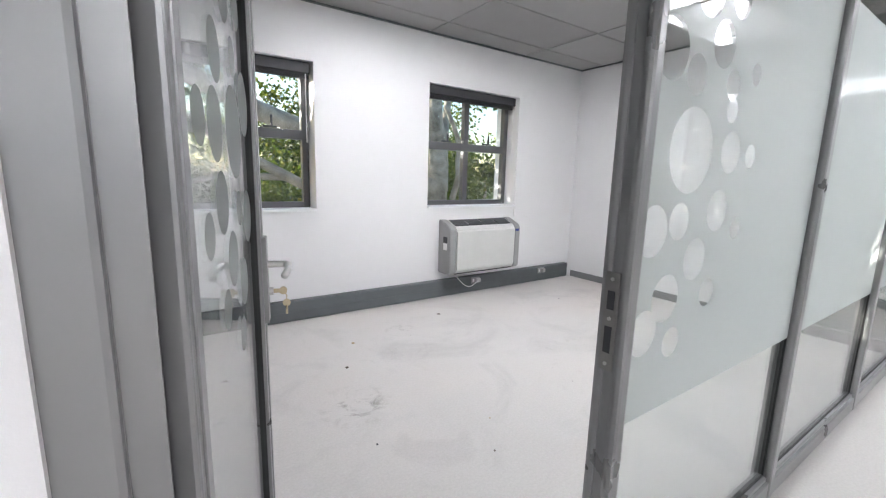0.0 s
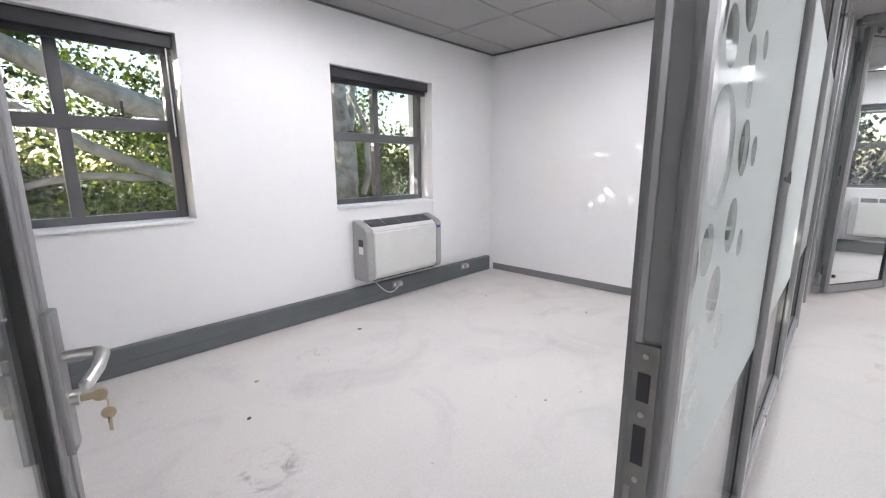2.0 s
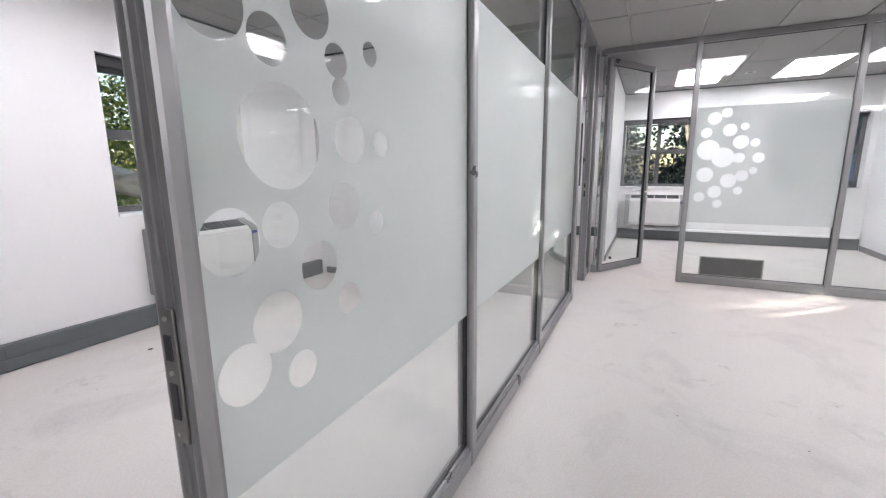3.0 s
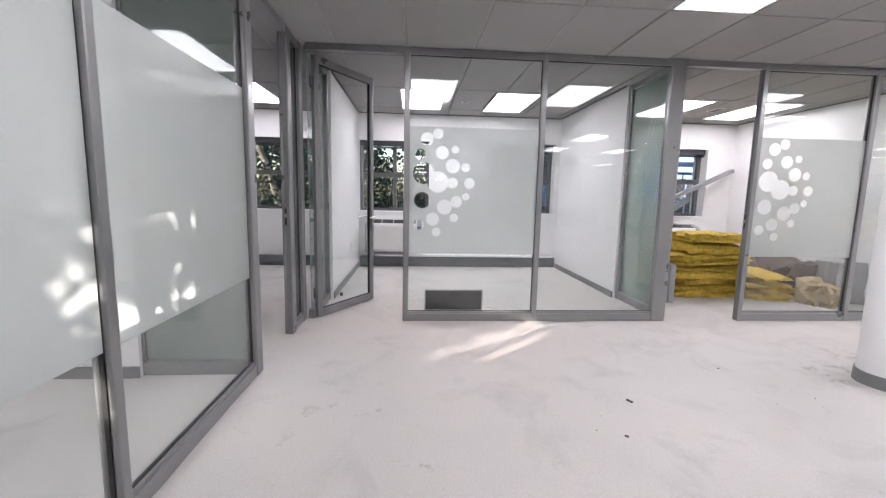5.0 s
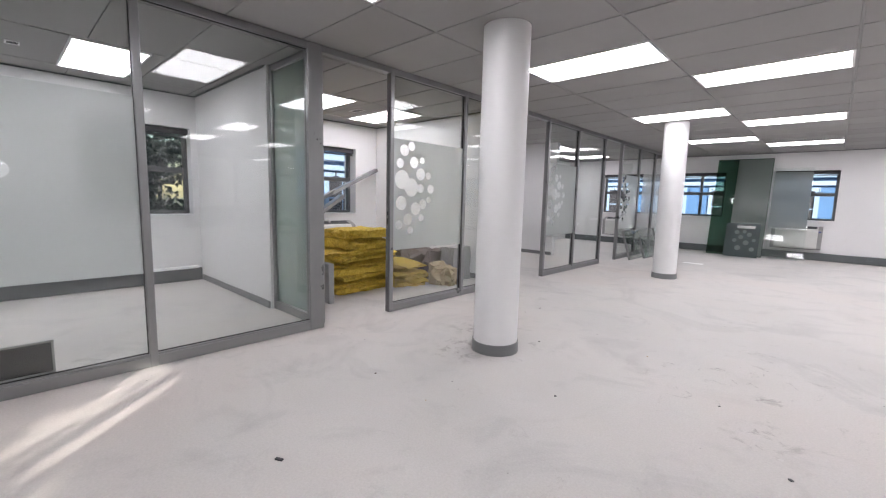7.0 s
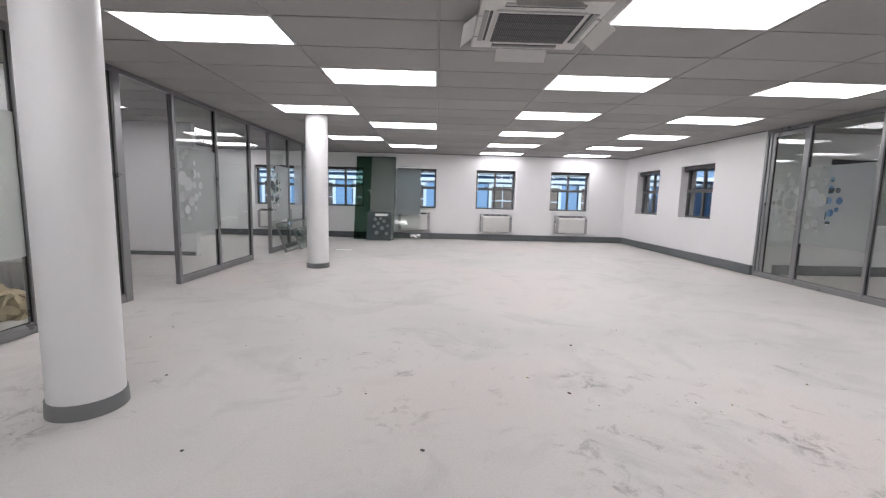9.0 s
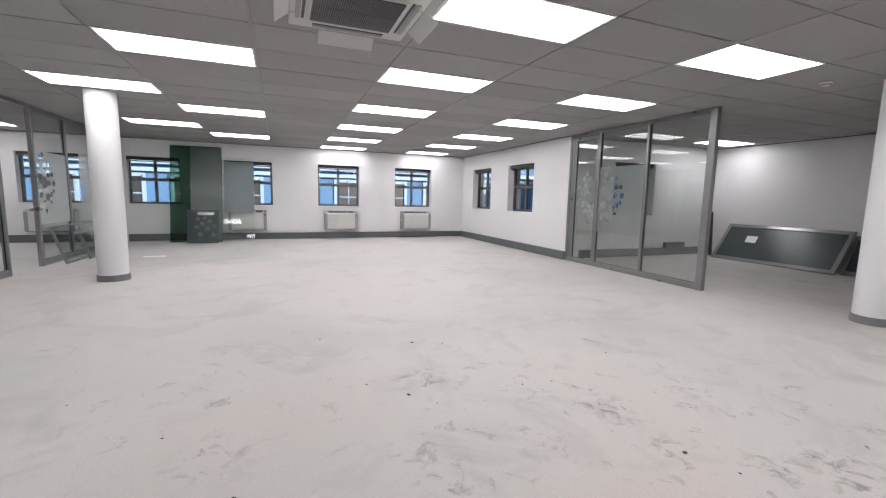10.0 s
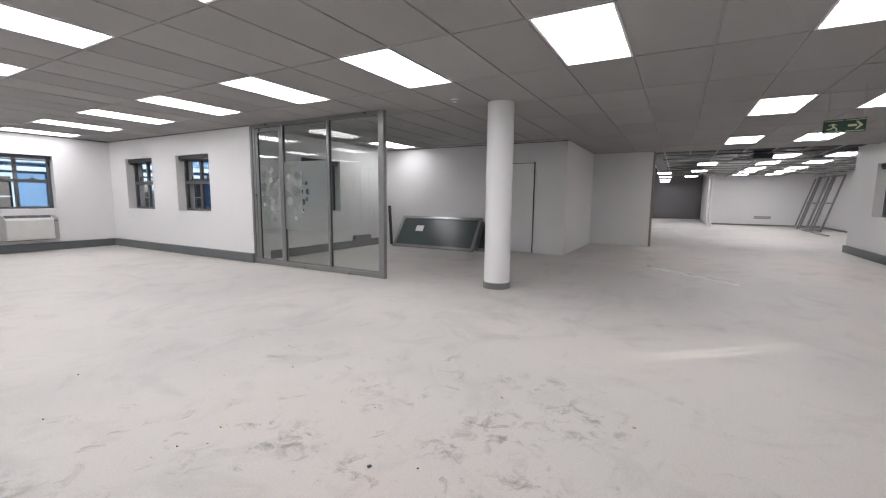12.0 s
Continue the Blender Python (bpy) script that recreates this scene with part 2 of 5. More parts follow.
CASE_GREY = plain("grey_casing", (0.30, 0.30, 0.295), 0.45, 0, 0.04)
DARK = plain("dark_plastic", (0.035, 0.035, 0.04), 0.5, 0, 0.1)
BLIND = plain("black_blind", (0.03, 0.03, 0.033), 0.55, 0, 0.1)
STEEL = plain("brushed_steel", (0.55, 0.54, 0.52), 0.3, 1.0, 0.06, 20)
KEEP = plain("worn_keep_steel", (0.26, 0.255, 0.245), 0.45, 0.8, 0.12, 25)
BRASS = plain("worn_brass", (0.5, 0.42, 0.28), 0.3, 1.0, 0.1, 30)
SILL = plain("sill_paint", (0.78, 0.785, 0.79), 0.35, 0, 0.03)
WOOL = woolly()
LEAF = leafy("leaf_green", (0.012, 0.028, 0.006), (0.10, 0.145, 0.02), (0.19, 0.19, 0.03))
# shaded copy of the leaf colour: the shade is in these dark tones
LEAF_SHADE = leafy("leaf_shade", (0.004, 0.012, 0.010), (0.013, 0.03, 0.022), (0.03, 0.045, 0.035))
BARK = barky()
# whitish walls and trim outdoors, the blue of open shade put into both colours
BLUE_SHADE_WALL = plain("blue_shade_render", (0.07, 0.165, 0.33), 0.8, 0, 0.05, 1.5, 0.2)
BLUE_SHADE_TRIM = plain("blue_shade_trim", (0.27, 0.38, 0.52), 0.6, 0, 0.04)
PALEWALL = plain("pale_render", (0.62, 0.64, 0.66), 0.8, 0, 0.05, 1.5, 0.2)
EARTH = plain("lawn_and_paving", (0.10, 0.12, 0.05), 0.9, 0, 0.35, 0.6)
# near black: the gloom of the ceiling void is put into the colour
VOID = plain("void_shade", (0.022, 0.02, 0.018), 0.9, 0, 0.3, 2)
PAPER = plain("paper", (0.8, 0.8, 0.78), 0.6, 0, 0.04)
GREEN = plain("sign_green", (0.010, 0.055, 0.028), 0.4, 0, 0.05)
SIGNWHITE = plain("sign_white", (0.58, 0.66, 0.42), 0.4, 0, 0.02)
WOODEDGE = plain("raw_timber", (0.27, 0.225, 0.18), 0.7, 0, 0.2, 8)
CLOTH = plain("dark_sacking", (0.10, 0.075, 0.06), 0.9, 0, 0.35, 9, 0.4, 40)
TAN = plain("tan_board", (0.42, 0.33, 0.20), 0.9, 0, 0.2, 7, 0.3, 60)
CORD = plain("white_cord", (0.72, 0.72, 0.7), 0.4)
BLUE = plain("badge_blue", (0.03, 0.05, 0.22), 0.35)


# ---- mesh helpers ----
class Shape:
    """Collects boxes, bars and discs into one bmesh."""

    def __init__(self):
        self.bm = bmesh.new()

    def box(self, x0, y0, z0, x1, y1, z1, bevel=0.0, m=None):
        lo, hi = [min(a, b) for a, b in ((x0, x1), (y0, y1), (z0, z1))], [max(a, b) for a, b in ((x0, x1), (y0, y1), (z0, z1))]
        vs = [self.bm.verts.new((x, y, z)) for x in (lo[0], hi[0]) for y in (lo[1], hi[1]) for z in (lo[2], hi[2])]
        fs = [self.bm.faces.new([vs[i] for i in q]) for q in ((0, 1, 3, 2), (4, 6, 7, 5), (0, 4, 5, 1), (2, 3, 7, 6), (0, 2, 6, 4), (1, 5, 7, 3))]
        if bevel:
            es = list({e for f in fs for e in f.edges})
            made = bmesh.ops.bevel(self.bm, geom=es, offset=bevel, segments=2, affect="EDGES", profile=0.6)
            vs = list({v for f in made["faces"] for v in f.verts} | {v for v in vs if v.is_valid})
        if m is not None:
            for v in vs:
                v.co = m @ v.co
        return self

    def rod(self, a, b, r, r2=None, seg=12):
        a, b = Vector(a), Vector(b)
        m = Matrix.Translation((a + b) / 2) @ (b - a).to_track_quat("Z", "Y").to_matrix().to_4x4()
        bmesh.ops.create_cone(self.bm, cap_ends=True, segments=seg, radius1=r, radius2=r if r2 is None else r2, depth=(b - a).length, matrix=m)
        return self

    def ball(self, c, r, seg=10):
        bmesh.ops.create_uvsphere(self.bm, u_segments=seg, v_segments=seg // 2 + 1, radius=r, matrix=Matrix.Translation(c))
        return self

    def pipe(self, pts, r, seg=8):
        for a, b in zip(pts, pts[1:]):
            self.rod(a, b, r, seg=seg)
        for p in pts[1:-1]:
            self.ball(p, r * 1.0, 8)
        return self


def part(name, shape, mat, parent=None, label="", smooth=False):
    bm = shape.bm if isinstance(shape, Shape) else shape
    bmesh.ops.recalc_face_normals(bm, faces=bm.faces)
    me = bpy.data.meshes.new(name)
    bm.to_mesh(me)
    bm.free()
    me.materials.append(mat)
    if smooth:
        me.shade_smooth()
        me.set_sharp_from_angle(angle=radians(40))
    ob = new(name, me)
    if parent is not None:
        ob.parent = parent
    if label:
        ob["label"] = label
    return ob


def thing(name, m, label, category, group="", kind=""):
    ob = new(name)
    ob.empty_display_size = 0.1
    ob.matrix_world = m
    return tagged(ob, label, category, group, kind)


def structure(name, shape, mat, label, category, smooth=False):
    return tagged(part(name, shape, mat, smooth=smooth), label, category, kind="structure")


def oriented(axis, face, depth):
    """Maps (u, d, z) of a wall to the world: u runs along it, d into it from its inner face. depth is +1 or -1, the way to the outside."""
    if axis == "x":
        return lambda u, d, z: (u, face + depth * d, z)
    return lambda u, d, z: (face + depth * d, u, z)


def wall(name, axis, face, depth, thick, u0, u1, z0, z1, holes, label, mat=None):
    at, s = oriented(axis, face, depth), Shape()
    edge = u0
    for a, b, c, d in sorted(holes):
        if a > edge:
            s.box(*at(edge, 0, z0), *at(a, thick, z1))
        if c > z0:
            s.box(*at(a, 0, z0), *at(b, thick, c))
        if d < z1:
            s.box(*at(a, 0, d), *at(b, thick, z1))
        edge = b
    if edge < u1:
        s.box(*at(edge, 0, z0), *at(u1, thick, z1))
    return structure(name, s, mat or WHITE, label, "wall")


# ---- floor, walls ----
s = Shape().box(-33, -14.4, -0.25, 9.0, 6.4, 0.0)
structure("floor", s, FLOOR, "bare pale concrete screed floor with adhesive smears and stains", "floor")
EXT = 0.36
W_NORTH = [(-0.13, 1.03), (2.115, 3.275)]
W_EAST = [(1.04, 2.2), (-0.80, 0.36), (-2.92, -1.76), (-5.61, -4.45), (-8.6, -7.44), (-11.9, -10.74)]
W_SOUTH = [(-2.46, -1.30), (-0.24, 0.92), (2.11, 3.27), (4.26, 5.40), (6.30, 7.46)]
W_WEST = [(-13.27, -12.11), (-11.17, -10.01)]
W_ALCOVE = [(-6.0, -4.84)]
W_LOBBY = [(-11.15, -9.99)]
# unseen low window, added to let in the lobby's sun streaks
STREAK_WINDOW = (-6.7, -5.25, 0.15, 2.075)


def holes(spans):
    return [(a, b, *WIN_Z) for a, b in spans]


wall("wall_north", "x", WALL_N, 1, EXT, -1.6, WALL_E + EXT, -0.2, 2.9, holes(W_NORTH), "white painted north wall with two window openings")
wall("wall_east", "y", WALL_E, 1, EXT, WALL_S, WALL_N, -0.2, 2.9, holes(W_EAST), "white painted east wall with window openings")
wall("wall_south", "x", WALL_S, -1, EXT, WALL_W, WALL_E + EXT, -0.2, 2.9, holes(W_SOUTH), "white painted south wall with a row of windows")
wall("wall_west", "y", WALL_W, -1, EXT, WALL_S - EXT, -8.74, -0.2, 2.9, holes(W_WEST), "white painted west wall with two deep windows")
wall("wall_lobby_north", "x", 1.85, 1, EXT, -12.5, -1.6, -0.2, 2.9, holes(W_LOBBY) + [STREAK_WINDOW], "white painted lobby wall with windows")
# room dividers
wall("wall_room_1", "y", 4.27, 1, 0.12, 1.20, WALL_N, 0, CH + 0.2, [], "white plastered dividing wall")
wall("wall_room_2", "x", 0.36, 1, 0.12, 6.32, WALL_E, 0, CH + 0.2, [], "white plastered dividing wall with a light switch")
wall("wall_room_3", "x", -3.0, -1, 0.12, 6.42, WALL_E, 0, CH + 0.2, [], "white plastered dividing wall")
wall("wall_room_4", "x", -6.08, -1, 0.12, XE + 0.06, WALL_E, 0, CH + 0.2, [], "white plastered dividing wall")
wall("wall_room_5", "x", -9.6, -1, 0.12, XE + 1.2, WALL_E, 0, CH + 0.2, [], "white plastered dividing wall")
wall("wall_entry", "x", YN - 0.05, 1, 0.12, -1.6, -0.158, 0, CH + 0.2, [], "white plastered wall beside the office door")
wall("wall_entry_west", "y", -1.6, -1, 0.12, YN - 0.06, WALL_N + EXT, 0, CH + 0.2, [], "white plastered return wall")
wall("wall_recess", "y", -7.85, -1, 0.15, -8.86, -4.7, 0, CH + 0.2, [(-5.46, -4.74, 0, 2.06)], "white plastered wall of the alcove")
wall("wall_recess_south", "x", -8.86, -1, EXT, -8.0, WALL_W - EXT, -0.2, 2.9, holes(W_ALCOVE), "white plastered end wall of the alcove")
wall("wall_closet_back", "y", -8.6, -1, 0.1, -5.6, -4.7, 0, CH + 0.2, [], "white closet wall")
wall("wall_nook_1", "y", -7.85, -1, 0.12, -4.7, -4.03, 0, CH + 0.2, [], "white plastered wall beside the closet")
wall("wall_nook_2", "x", -4.03, -1, 0.12, -11.1, -7.97, 0, CH + 0.2, [], "white plastered wall")
wall("wall_nook_3", "y", -11.0, -1, 0.12, -4.03, -2.52, 0, CH + 0.2, [], "white plastered wall by the passage")
wall("wall_passage_south", "x", -3.75, -1, 0.12, -32.0, -11.12, 0, 3.3, [], "white plastered passage wall")
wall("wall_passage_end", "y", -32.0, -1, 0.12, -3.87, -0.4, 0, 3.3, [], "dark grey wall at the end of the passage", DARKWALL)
wall("wall_far_stub", "x", -0.55, 1, 0.12, -32.0, -22.4, 0, 3.3, [(-24.6, -23.6, 0, 2.4)], "white stub wall between passage and far office")
wall("wall_far_end", "y", -25.2, -1, 0.2, -0.43, 4.56, 0, 3.3, [], "white far end wall with a grey skirting")
wall("wall_far_north", "x", 4.2, 1, EXT, -25.2, -12.38, -0.2, 3.3, holes([(-19.4, -18.2), (-16.9, -15.7), (-14.9, -13.9)]), "white far wall with windows")
wall("wall_jog", "y", -12.5, 1, 0.12, 1.85 + EXT, 4.2, 0, 3.3, [], "white return wall")

# ---- ceiling: 1213 x 607 boards in a grid, lit panels in some bays ----
GX, GY, SX, SY = 0.89, 3.175, 1.213, 0.607


def bay(i, j):
    """Grid bay: i along +x from the hall's middle line, j along -y from the north wall."""
    return GX + i * SX, GY - (j + 1) * SY, GX + (i + 1) * SX, GY - j * SY


LAMPS = [(2, 9), (2, 6), (2, 13), (2, 18), (2, 23), (1, 15), (1, 20), (1, 25)]
LAMPS += [(-1, j) for j in (9, 12, 15, 18, 21, 24, 27)] + [(-3, j) for j in (6, 9, 12, 15, 18, 21, 24, 27)]
LAMPS += [(-6, 6), (-6, 4), (-9, 6), (-9, 4), (-7, 18)]
LAMPS += [(0, 1), (1, 2), (5, 2), (5, 18), (5, 22), (5, 26)]
TAKEN = set(LAMPS)
TILE_RUNS = []
s, g = Shape(), Shape()
for i in range(-11, 7):
    for j in range(-1, 29):
        x0, y0, x1, y1 = bay(i, j)
        x1, y1 = min(x1, WALL_E), min(y1, WALL_N)
        y0 = max(y0, WALL_S)
        if x1 < -3.8 and (y1 < -8.9 or y0 > 1.86) or x1 < -7.6 and y1 < -4.1 or x0 < -12.2 or x1 < -11 and y1 < -2.5 or x1 < -1.6 and y0 > 1.86:
            continue
        if x1 - x0 < 0.05 or y1 - y0 < 0.05:
            continue
        if (i, j) not in TAKEN:
            e = 0.005
            z = CH + random.uniform(-0.0012, 0.0012)
            a, b, c, d = x0 + e, y0 + e, x1 - e, y1 - e
            k = 0.006
            low = [s.bm.verts.new(p) for p in ((a + k, b + k, z), (c - k, b + k, z), (c - k, d - k, z), (a + k, d - k, z))]
            up = [s.bm.verts.new(p) for p in ((a, b, z + 0.012), (c, b, z + 0.012), (c, d, z + 0.012), (a, d, z + 0.012))]
            s.bm.faces.new(low[::-1])
            for q in range(4):
                s.bm.faces.new((low[q], low[(q + 1) % 4], up[(q + 1) % 4], up[q]))
for i in range(-11, 8):
    x = GX + i * SX
    g.box(x - 0.012, WALL_S if x > -3.7 else (-8.86 if x > -7.6 else -4.1), CH + 0.008, x + 0.012, WALL_N if x > -1.6 else 1.85, CH + 0.03)
for j in range(0, 29):
    y = GY - j * SY
    g.box(-12.2 if y > -2.5 else (-11 if y > -4.03 else (-7.6 if y > -8.86 else -3.6)), y - 0.012, CH + 0.0085, WALL_E, y + 0.012, CH + 0.03)
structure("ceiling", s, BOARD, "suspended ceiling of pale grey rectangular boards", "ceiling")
structure("ceiling_grid", g, GRIDBAR, "grey metal ceiling grid between the boards", "ceiling grid")
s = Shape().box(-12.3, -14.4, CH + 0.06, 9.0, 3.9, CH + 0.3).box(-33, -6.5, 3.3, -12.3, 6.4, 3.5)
structure("slab", s, VOID, "concrete slab above the suspended ceiling, the void's shade in its near-black colour", "slab")


def ceiling_lamp(i, j):
    x0, y0, x1, y1 = bay(i, j)
    t = thing("ceiling_light", pose((x0 + x1) / 2, (y0 + y1) / 2, CH), "flush rectangular lit panel light in the ceiling grid", "ceiling light", "ceiling panel lights")
    w, h = SX / 2 - 0.012, SY / 2 - 0.012
    part("diffuser", Shape().box(-w + 0.02, -h + 0.02, 0.0, w - 0.02, h - 0.02, 0.01), LIT, t, "glowing white diffuser")
    f = Shape()
    f.box(-w, -h, -0.003, w, -h + 0.018, 0.02).box(-w, h - 0.018, -0.003, w, h, 0.02)
    f.box(-w, -h + 0.018, -0.003, -w + 0.018, h - 0.018, 0.02).box(w - 0.018, -h + 0.018, -0.003, w, h - 0.018, 0.02)
    part("frame", f, LAMPTRIM, t, "thin white trim")
    return t


LOOSE_LAMPS = [(7.56, -0.65), (7.56, -1.87), (7.56, -4.20), (7.56, -5.42)]
first = ceiling_lamp(*LAMPS[0])
for i, j in LAMPS[1:]:
    x0, y0, x1, y1 = bay(i, j)
    copy_thing(first, pose((x0 + x1) / 2, (y0 + y1) / 2, CH))
for x, y in LOOSE_LAMPS:
    copy_thing(first, pose(x, y, CH - 0.014))
# dark strips paint the shadow gap between ceiling and walls
edge = Shape()
for x0, y0, x1, y1 in ((-1.6, WALL_N - 0.022, WALL_E, WALL_N), (4.248, 1.25, 4.27, WALL_N - 0.022), (WALL_W, WALL_S, WALL_E, WALL_S + 0.022), (WALL_W, WALL_S + 0.022, WALL_W + 0.022, -8.74), (WALL_E - 0.022, WALL_S + 0.022, WALL_E, WALL_N - 0.022), (6.45, -3.0, WALL_E - 0.022, -2.978), (6.35, 0.338, WALL_E - 0.022, 0.36), (XE + 0.08, -6.08, WALL_E - 0.022, -6.058), (-7.85, -8.86, -7.828, -4.03), (-7.85, -4.03, -7.828, -4.0)):
    edge.box(x0 + 0.001, y0 + 0.001, CH - 0.016, x1 - 0.001, y1 - 0.001, CH - 0.0035)
structure("ceiling_gap_shade", edge, TRUNK, "dark grey strips painting the shadow gap where ceiling meets walls", "trim")


# ---- windows ----
def window(name, axis, face, depth, span, reveal=0.17, heights=WIN_Z, blind=True, stay=True):
    """Four-light aluminium window set back in its opening: outer frame, mullion, transom, panes, sill, blind box."""
    at = oriented(axis, face, depth)
    u0, u1 = span
    z0, z1 = heights
    t = tagged(thing(name, pose(0, 0, 0), "", ""), "dark grey aluminium four-pane window with a blind box", "window", kind="structure")
    d0, d1, fw = reveal, reveal + 0.06, 0.055
    um, zm = (u0 + u1) / 2, z0 + 0.53 * (z1 - z0)
    f = Shape()
    f.box(*at(u0, d0, z0), *at(u0 + fw, d1, z1), bevel=0.004).box(*at(u1 - fw, d0, z0), *at(u1, d1, z1), bevel=0.004)
    f.box(*at(u0 + fw, d0, z0), *at(u1 - fw, d1, z0 + fw), bevel=0.004).box(*at(u0 + fw, d0, z1 - fw), *at(u1 - fw, d1, z1), bevel=0.004)
    part("window_frame", f, ALU_DARK, t)
    part("transom", Shape().box(*at(u0 + fw, d0 - 0.006, zm - 0.045), *at(u1 - fw, d1, zm + 0.03), bevel=0.004), ALU_DARK, t)
    for a, b in ((z0 + fw, zm - 0.045), (zm + 0.03, z1 - fw)):
        part("mullion", Shape().box(*at(um - 0.032, d0 + 0.004, a), *at(um + 0.032, d1, b), bevel=0.004), ALU_DARK, t)
        for c, e in ((u0 + fw, um - 0.032), (um + 0.032, u1 - fw)):
            p = part("pane", Shape().box(*at(c, d0 + 0.028, a), *at(e, d0 + 0.034, b)), PANE, t, "clear window pane")
            p.visible_shadow = False
    if stay:
        for c in (um - 0.27, um + 0.27):
            part("window_stay", Shape().box(*at(c - 0.055, d0 - 0.025, zm + 0.032), *at(c + 0.055, d0 - 0.003, zm + 0.047), bevel=0.003).box(*at(c + 0.005, d0 - 0.03, zm + 0.045), *at(c + 0.022, d0 - 0.016, zm + 0.13), bevel=0.003), DARK, t, "black window stay")
    part("window_sill", Shape().box(*at(u0 + 0.001, -0.018, z0 - 0.012), *at(u1 - 0.001, d0 + 0.01, z0 + 0.008), bevel=0.003), SILL, t, "white painted sill")
    if blind:
        h = part("blind_box", Shape().box(*at(u0 + 0.012, 0.05, z1 - 0.085), *at(u1 - 0.012, 0.115, z1 - 0.002), bevel=0.006), BLIND, t, "raised black venetian blind")
        sl = Shape()
        for k in range(5):
            sl.box(*at(u0 + 0.02, 0.06, z1 - 0.098 - k * 0.006), *at(u1 - 0.02, 0.108, z1 - 0.0955 - k * 0.006))
        part("blind_slats", sl, BLIND, t)
        part("cord", Shape().rod(at(u1 - 0.05, 0.045, z1 - 0.09), at(u1 - 0.05, 0.045, z1 - 0.62), 0.004, seg=6), CORD, t, "blind wand")
    return t


count = 0
for axis, face, depth, spans in (("x", WALL_N, 1, W_NORTH), ("y", WALL_E, 1, W_EAST), ("x", WALL_S, -1, W_SOUTH), ("y", WALL_W, -1, W_WEST), ("x", -8.86, -1, W_ALCOVE), ("x", 1.85, 1, W_LOBBY), ("x", 4.2, 1, [(-19.4, -18.2), (-16.9, -15.7), (-14.9, -13.9)])):
    for span in spans:
        count += 1
        window("window_%d" % count, axis, face, depth, span)
# added window out of view, opening for the floor's sun streaks
window("window_%d" % (count + 1), "x", 1.85, 1, STREAK_WINDOW[:2], heights=STREAK_WINDOW[2:], blind=False, stay=False)


# ---- trunking and skirting ----
def trunking(axis, face, depth, u0, u1, label="dark grey two-channel cable trunking along the wall foot"):
    """Two-compartment dado trunking on the wall's foot: body, lid joints."""
    at, s = oriented(axis, face, depth), Shape()
    s.box(*at(u0, -0.055, 0.004), *at(u1, 0.0, 0.175), bevel=0.004)
    s.box(*at(u0, -0.059, 0.012), *at(u1, -0.05, 0.083), bevel=0.002)
    n = max(1, round((u1 - u0) / 1.0))
    for k in range(n):
        a, b = u0 + (u1 - u0) * k / n, u0 + (u1 - u0) * (k + 1) / n
        s.box(*at(a + 0.0015, -0.060, 0.092), *at(b - 0.0015, -0.05, 0.168), bevel=0.002)
    return tagged(part("trunking", s, TRUNK), label, "trunking", kind="structure")


def skirting(axis, face, depth, u0, u1):
    at = oriented(axis, face, depth)
    return tagged(part("baseboard", Shape().box(*at(u0, -0.014, 0.001), *at(u1, -0.0005, 0.078), bevel=0.003), SKIRT), "grey painted skirting board", "baseboard", kind="structure")


trunking("x", WALL_N, 1, -1.5, 4.2)
trunking("x", WALL_S, -1, WALL_W, XE - 0.1)
trunking("x", WALL_S, -1, XE + 0.1, WALL_E)
trunking("y", WALL_W, -1, WALL_S + 0.06, -8.72)
trunking("x", -8.86, -1, -7.6, -3.95)
trunking("y", WALL_E, 1, -2.98, 0.34)
trunking("y", WALL_E, 1, 0.5, WALL_N)
trunking("y", WALL_E, 1, -6.06, -3.14)
trunking("y", WALL_E, 1, -9.58, -6.22)
trunking("x", 1.85, 1, -12.5, -1.8)
for axis, face, depth, a, b in (("y", 4.27, 1, 1.2, 3.4), ("x", 0.36, 1, 6.34, 8.54), ("x", -3.0, -1, 6.44, 8.54), ("x", -6.08, -1, XE + 0.1, 8.54), ("x", -9.6, -1, XE + 1.22, 8.54), ("y", -25.2, -1, -0.4, 4.2), ("x", 4.2, 1, -25, -12.6), ("y", -8.3, -1, -5.5, -4.8)):
    skirting(axis, face, depth, a, b)


# ---- round columns ----
def column(x, y, group="round columns"):
    t = thing("column", pose(x, y, 0), "round white painted concrete column with a grey base ring", "column", group)
    s = Shape()
    bmesh.ops.create_cone(s.bm, cap_ends=True, segments=64, radius1=0.178, radius2=0.178, depth=CH - 0.05, matrix=Matrix.Translation((0, 0, CH / 2 + 0.027)))
    part("shaft", s, COLUMN, t, "white painted shaft", smooth=True)
    s = Shape()
    bmesh.ops.create_cone(s.bm, cap_ends=True, segments=64, radius1=0.19, radius2=0.187, depth=0.085, matrix=Matrix.Translation((0, 0, 0.0435)))
    part("base_ring", s, SKIRT, t, "grey skirting ring", smooth=True)
    return t


for x, y in ((4.05, -3.79), (4.10, -8.62), (-3.92, -4.02)):
    column(x, y)


# ---- glazed partitions ----
from mathutils.geometry import delaunay_2d_cdt

